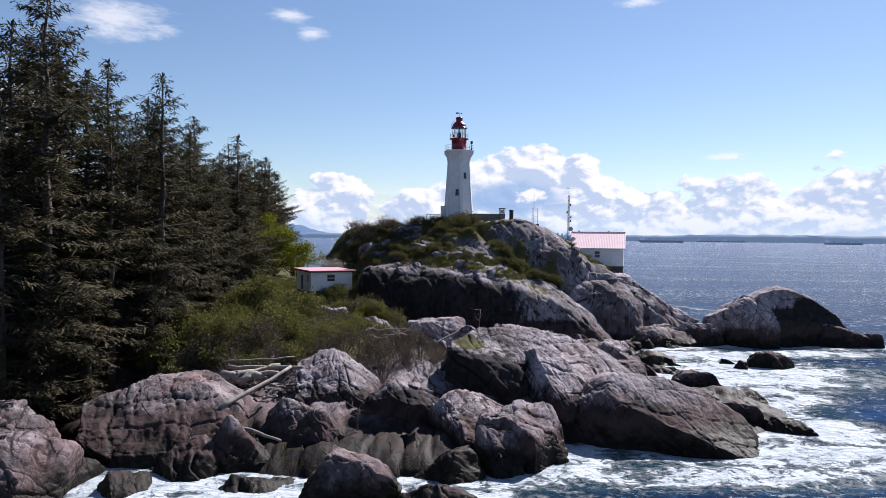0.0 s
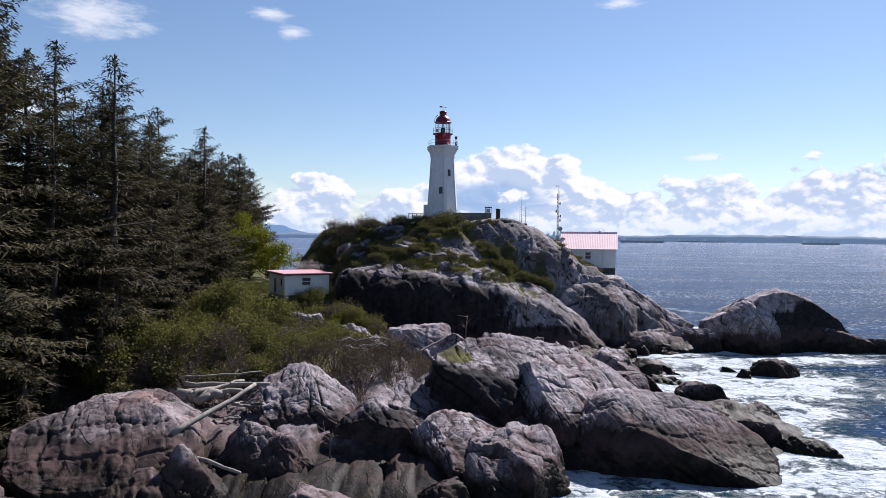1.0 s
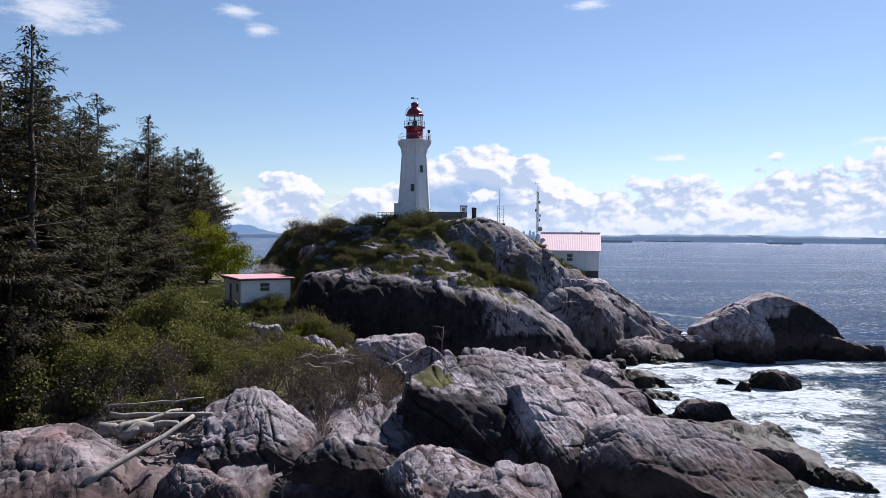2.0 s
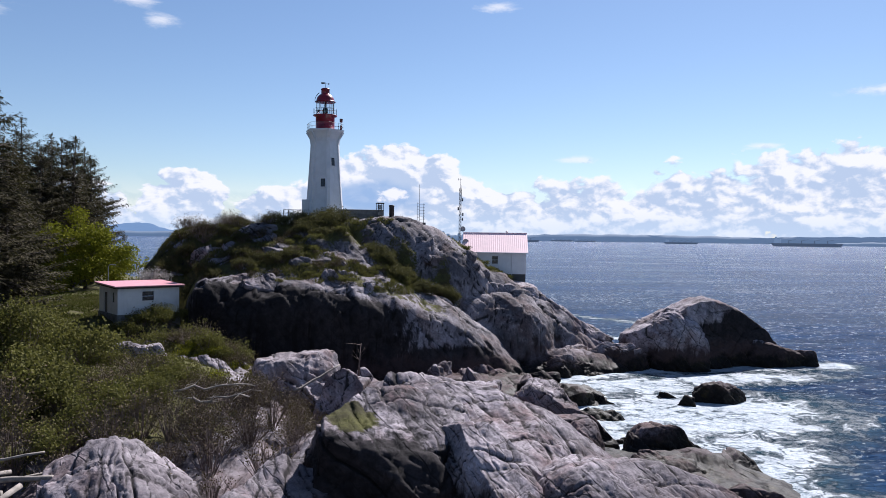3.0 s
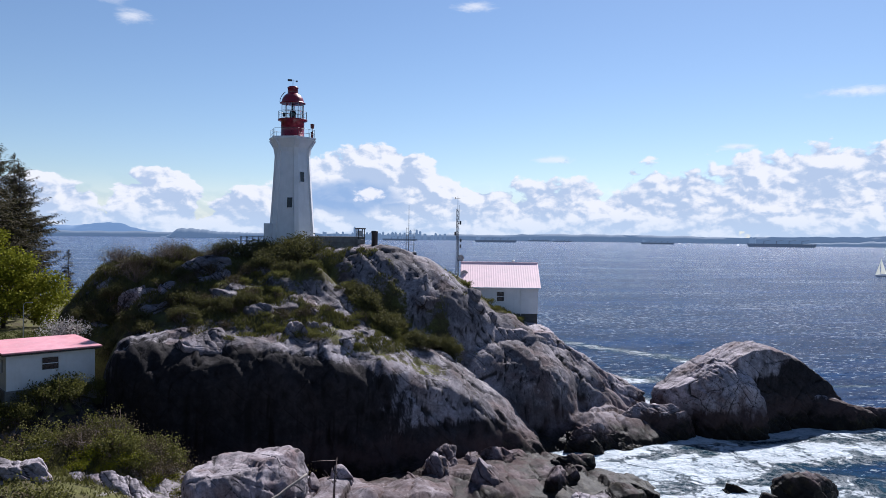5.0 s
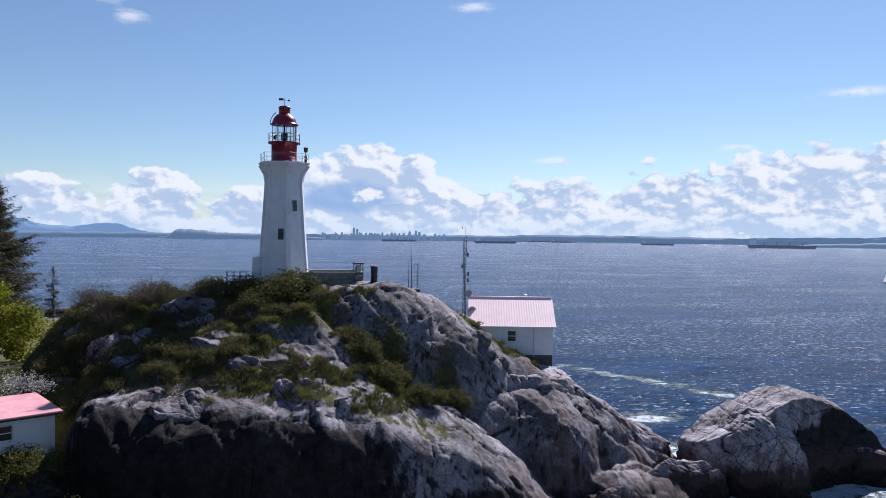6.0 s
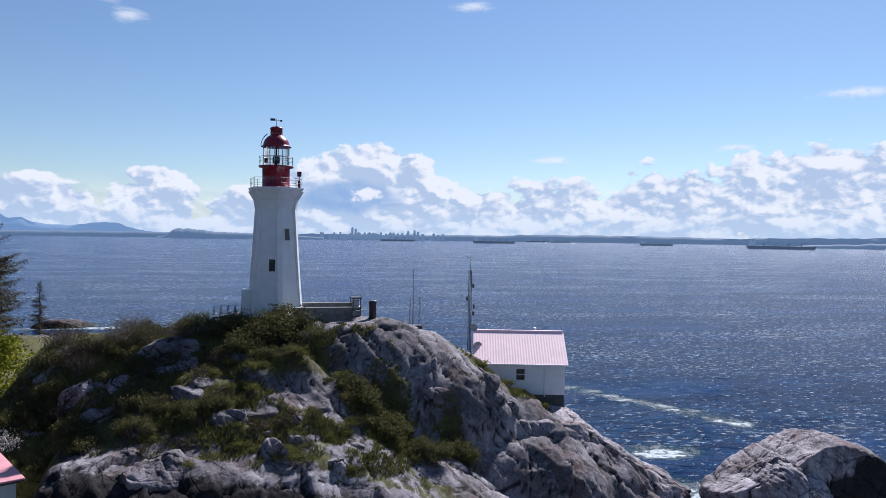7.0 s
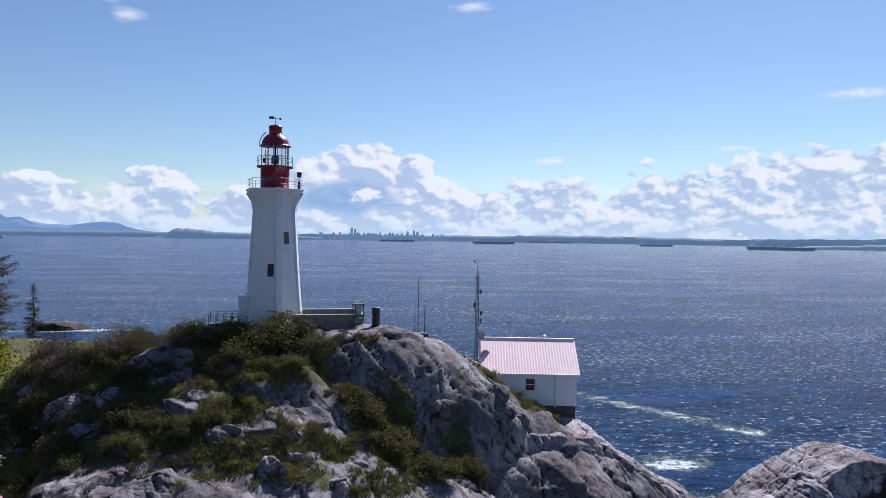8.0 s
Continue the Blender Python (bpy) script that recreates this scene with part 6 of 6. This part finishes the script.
def shore(name, az0, az1, d, height, seed, material, label, n=220, rough=0.35):
    """A low hazy ridge along the horizon with a tree-line top."""
    az = np.linspace(az0, az1, n)
    hs = height(az) * (1 + rough * fbm(np.stack([az * 1.3, 0 * az, 0 * az], -1), 3, seed)) + 1.5 * fbm(np.stack([az * 9, 0 * az + 3, 0 * az], -1), 2, seed + 4)
    v, f = [], []
    for a, h in zip(az, hs):
        for dd, hh in ((0, -1), (0, max(0.5, h * 0.55)), (60, max(1, h)), (500, max(1, h * 0.9)), (520, -1)):
            x, y = bearing(a, d + dd)
            v.append((x, y, hh))
    for i in range(n - 1):
        for k in range(4):
            f.append((i * 5 + k, (i + 1) * 5 + k, (i + 1) * 5 + k + 1, i * 5 + k + 1))
    ob = mesh_part(name, v, f, material, None, "", True)
    return tagged(ob, label, "far shore", "", "structure")


def bell(az, c, w, h):
    return h * np.exp(-((az - c) / w) ** 2)


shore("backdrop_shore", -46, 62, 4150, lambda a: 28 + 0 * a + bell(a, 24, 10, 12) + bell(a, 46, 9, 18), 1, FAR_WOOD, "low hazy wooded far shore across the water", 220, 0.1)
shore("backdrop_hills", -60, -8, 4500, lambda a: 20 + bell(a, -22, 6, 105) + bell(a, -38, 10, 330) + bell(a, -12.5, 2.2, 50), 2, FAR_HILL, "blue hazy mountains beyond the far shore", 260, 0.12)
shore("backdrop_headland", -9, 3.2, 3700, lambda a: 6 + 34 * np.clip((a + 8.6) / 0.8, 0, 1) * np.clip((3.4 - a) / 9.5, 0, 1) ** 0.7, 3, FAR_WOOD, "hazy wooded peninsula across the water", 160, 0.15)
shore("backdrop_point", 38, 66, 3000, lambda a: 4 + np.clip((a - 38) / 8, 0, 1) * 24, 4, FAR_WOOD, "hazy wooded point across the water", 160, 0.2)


def skyline():
    rng = np.random.default_rng(5)
    for i in range(84):
        a = rng.normal(7.4, 2.2) if i < 66 else rng.uniform(2, 13)
        if not 2 < a < 13.5:
            continue
        d = 4000 + 120 * rng.random()
        x, y = bearing(a, d)
        h = 21 + 20 * rng.random() ** 1.6 + (28 if abs(a - 5.4) < 0.35 else 0) * rng.random() + (16 if abs(a - 10.2) < 0.5 else 0) * rng.random()
        w = rng.uniform(4, 8.5)
        bm = bmesh.new()
        box(bm, (-w, -8, -1), (w, 8, h), 0.8)
        if rng.random() < 0.5:
            box(bm, (-w * 0.5, -4, h), (w * 0.4, 4, h + 4), 0.4)
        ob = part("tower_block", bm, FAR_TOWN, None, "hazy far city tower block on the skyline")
        ob.location = (x, y, 0)
        ob.rotation_euler = (0, 0, radians(-a))
        tagged(ob, "", "building", "city skyline")


skyline()


def freighter(az, d, length, turn, seed):
    """Anchored bulk carrier: hull, bridge house aft, deck cranes."""
    x, y = bearing(az, d)
    t = thing("freighter", pose(x, y, 0, 0, 0, -az + turn), "dark anchored bulk freighter far out on the water", "ship", "anchored ships")
    L, B, H = length / 2, length * 0.075, length * 0.05
    bm = bmesh.new()
    vs = []
    for z, k in ((-1, 0.94), (H, 1.0)):
        vs.append([bm.verts.new(c) for c in ((-L * k, -B, z), (L * 0.86, -B, z), (L * k, 0, z), (L * 0.86, B, z), (-L * k, B, z))])
    for i in range(5):
        bm.faces.new((vs[0][i], vs[0][(i + 1) % 5], vs[1][(i + 1) % 5], vs[1][i]))
    bm.faces.new(vs[1])
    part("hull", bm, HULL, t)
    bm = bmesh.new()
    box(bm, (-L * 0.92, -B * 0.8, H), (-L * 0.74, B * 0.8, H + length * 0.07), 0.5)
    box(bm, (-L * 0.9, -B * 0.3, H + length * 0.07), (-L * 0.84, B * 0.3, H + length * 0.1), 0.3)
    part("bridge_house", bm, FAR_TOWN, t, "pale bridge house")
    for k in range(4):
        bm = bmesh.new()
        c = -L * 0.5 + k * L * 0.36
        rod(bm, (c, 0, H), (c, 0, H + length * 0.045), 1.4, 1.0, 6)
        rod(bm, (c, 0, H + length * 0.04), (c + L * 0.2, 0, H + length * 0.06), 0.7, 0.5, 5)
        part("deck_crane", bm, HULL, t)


freighter(9.0, 3300, 160, 0, 1)
freighter(16.6, 2900, 170, 0, 2)
freighter(20.0, 3900, 120, 0, 3)
freighter(21.8, 3800, 110, 10, 4)
freighter(29.0, 3000, 130, 0, 5)
freighter(37.6, 2500, 200, 0, 6)


SAIL = leaf_material("thin_white_sailcloth", (0.7, 0.7, 0.7), (0.76, 0.76, 0.76), 0.6, 0.78)


def sailboat(x, y, turn):
    t = thing("sailboat", pose(x, y, 0, 0, 0, turn), "small white sailing yacht under sail on the water", "boat")
    bm = bmesh.new()
    ring = []
    for z, k in ((-0.4, 0.7), (1.1, 1.0)):
        ring.append([bm.verts.new((5.5 * c * k, s * 1.5 * k, z)) for c, s in ((-1, -0.7), (-0.3, -1), (0.4, -0.8), (1.05, 0), (0.4, 0.8), (-0.3, 1), (-1, 0.7))])
    for i in range(7):
        bm.faces.new((ring[0][i], ring[0][(i + 1) % 7], ring[1][(i + 1) % 7], ring[1][i]))
    bm.faces.new(ring[1])
    part("hull", bm, HULL, t, "dark hull")
    bm = bmesh.new()
    rod(bm, (0.5, 0, 1), (0.5, 0, 16.5), 0.09, 0.05, 6)
    rod(bm, (0.5, 0, 2.2), (-4.6, 0.3, 2.2), 0.07, None, 6)
    part("mast", bm, GALV, t)
    for pts in (((0.4, 0, 2.4), (-4.5, 0.5, 2.4), (-2.2, 0.5, 8), (0.4, 0, 16)), ((5.3, 0, 1.4), (1.0, 0.6, 2.0), (1.6, 0.5, 7), (0.7, 0, 14))):
        bm = bmesh.new()
        f = bm.faces.new([bm.verts.new(p) for p in pts])
        r = bmesh.ops.extrude_face_region(bm, geom=[f])
        bmesh.ops.translate(bm, vec=(0, 0.04, 0), verts=[v for v in r["geom"] if isinstance(v, bmesh.types.BMVert)])
        part("sail", bm, SAIL, t, "white sail")
    t.scale = (0.62, 0.62, 0.68)


sailboat(*bearing(44.6, 505)[:2], 150)


# ---- clouds: a far shell round the place, clear between the clouds ----
kc = Nodes("cumulus_clouds")
kc.t.nodes.remove(kc.b)
co = kc.n("TexCoord").outputs["Object"]
sep = kc.n("SeparateXYZ")
kc.put(co, sep.inputs[0])
X, Y, Z = sep.outputs
AZ = kc.math("DEGREES", kc.math("ARCTAN2", X, Y))
EL = kc.math("DEGREES", kc.math("ARCTAN2", Z, kc.math("SQRT", kc.math("ADD", kc.math("MULTIPLY", X, X), kc.math("MULTIPLY", Y, Y)))))
comb = kc.n("CombineXYZ")
kc.put(AZ, comb.inputs[0]).put(EL, comb.inputs[1])
sky_p = comb.outputs[0]


def sky_noise(sx, sy, detail, rough, warp=0.0):
    m = kc.n("Mapping")
    m.inputs["Scale"].default_value = (sx, sy, 1)
    kc.put(sky_p, m.inputs["Vector"])
    return kc.noise(m.outputs[0], 1.0, detail, rough, warp)


def blob(az, el, w, h):
    """1 in the middle of an ellipse of sky, 0 at its rim, falling below outside."""
    u = kc.math("DIVIDE", kc.math("SUBTRACT", AZ, az), w)
    v = kc.math("DIVIDE", kc.math("SUBTRACT", EL, el), h)
    return kc.math("SUBTRACT", 1.0, kc.math("SQRT", kc.math("ADD", kc.math("MULTIPLY", u, u), kc.math("MULTIPLY", v, v))))


def union(blobs):
    out = blobs[0]
    for b in blobs[1:]:
        n = kc.n("Math", operation="SMOOTH_MAX")
        kc.put(out, n.inputs[0]).put(b, n.inputs[1])
        n.inputs[2].default_value = 0.15
        out = n.outputs[0]
    return out


def shifted_noise(sx, sy, detail, rough, dx=0.0, dy=0.0):
    m = kc.n("Mapping")
    m.inputs["Scale"].default_value = (sx, sy, 1)
    m.inputs["Location"].default_value = (dx, dy, 3.7)
    kc.put(sky_p, m.inputs["Vector"])
    return kc.math("SUBTRACT", kc.noise(m.outputs[0], 1.0, detail, rough, 0.25), 0.5)


billow = shifted_noise(0.30, 0.42, 3, 0.5)
puff = shifted_noise(0.6, 0.9, 6, 0.54)
bank = union([blob(6.5, 2.2, 8.5, 5.6), blob(3.0, 2.0, 6.5, 3.4), blob(13, 1.2, 7, 3.6), blob(-9.5, 1.4, 4.2, 4.0), blob(-20, 0.8, 10, 3.4), blob(-2, 0.5, 6, 3.6), blob(21, 0.6, 7, 4.8), blob(30, 1.0, 9, 4.6), blob(40, 2.0, 10, 5.6), blob(52, 2.4, 12, 6.0), blob(80, 2.5, 30, 5.0), blob(-60, 2.0, 40, 4.0)])
high = union([blob(-25.0, 15.2, 5.6, 2.2), blob(-12.8, 16.6, 2.2, 0.7), blob(-11.0, 15.3, 1.8, 0.7), blob(21.2, 6.0, 2.6, 0.5), blob(42, 10.2, 4.0, 0.6), blob(34.5, 6.8, 2.0, 0.4), blob(14.8, 17.6, 2.2, 0.6), blob(-24, 18.0, 2.6, 0.9), blob(-30, 9, 5, 3)])
dens = kc.math("ADD", bank, kc.math("ADD", kc.math("MULTIPLY", billow, 1.1), kc.math("MULTIPLY", puff, 0.55)))
wisp = kc.math("MULTIPLY", kc.step(kc.math("ADD", high, kc.math("MULTIPLY", shifted_noise(0.35, 1.1, 8, 0.65), 1.8)), 0.15, 0.95), 0.7)
# Not a gap: blue-grey shade of the cumulus's underside, painted into its colour.
hole = kc.step(kc.math("ADD", blob(5.0, 3.0, 4.6, 1.5), kc.math("MULTIPLY", puff, 0.7)), -0.1, 0.45)
puffs = kc.step(kc.math("ADD", blob(6.6, 3.25, 1.4, 0.85), kc.math("MULTIPLY", puff, 2.2)), 0.1, 0.4)
cover = kc.step(dens, 0.11, 0.20)
# Lit and shaded billows, and below them horizon haze, put into the colour.
lit = kc.math("SUBTRACT", puff, shifted_noise(0.6, 0.9, 6, 0.54, 0.16, 0.30))
lit2 = kc.math("SUBTRACT", billow, shifted_noise(0.30, 0.42, 3, 0.5, 0.2, 0.35))
shade = kc.step(kc.math("ADD", kc.math("ADD", lit, kc.math("MULTIPLY", lit2, 1.0)), kc.math("MULTIPLY", dens, -0.10)), -0.17, 0.09)
white = kc.mix(shade, (0.55, 0.66, 0.82), (1.0, 1.0, 1.0))
white = kc.mix(kc.math("MULTIPLY", hole, 0.85), white, (0.33, 0.50, 0.76))
white = kc.mix(puffs, white, (0.98, 0.98, 1.0))
haze = kc.step(EL, 2.6, 0.2)
white = kc.mix(kc.math("MULTIPLY", haze, 0.45), white, (0.62, 0.77, 0.93))
alpha = kc.math("MAXIMUM", kc.math("MAXIMUM", cover, wisp), kc.math("MULTIPLY", kc.step(EL, 5.0, 0.2), 0.5))
em = kc.n("Emission")
em.inputs[1].default_value = 0.46
kc.put(white, em.inputs[0])
tr = kc.n("BsdfTransparent")
mx = kc.n("MixShader")
kc.put(alpha, mx.inputs[0]).put(tr.outputs[0], mx.inputs[1]).put(em.outputs[0], mx.inputs[2]).put(mx.outputs[0], kc.out.inputs[0])
cv, cf = [], []
rings_ = [(-1.5, 0)] + [(e, 0) for e in (0, 2, 5, 9, 14, 20, 27)]
for e, _ in rings_:
    for i in range(96):
        a = 2 * math.pi * i / 96
        cv.append((4700 * math.cos(radians(e)) * math.sin(a), 4700 * math.cos(radians(e)) * math.cos(a), 4700 * math.sin(radians(e))))
for r in range(len(rings_) - 1):
    for i in range(96):
        cf.append((r * 96 + i, r * 96 + (i + 1) % 96, (r + 1) * 96 + (i + 1) % 96, (r + 1) * 96 + i))
clouds = mesh_part("backdrop_clouds", cv, cf, kc.mat)
clouds.location = (2, 60, 22)
tagged(clouds, "band of white cumulus clouds low over the horizon", "clouds", "", "structure")
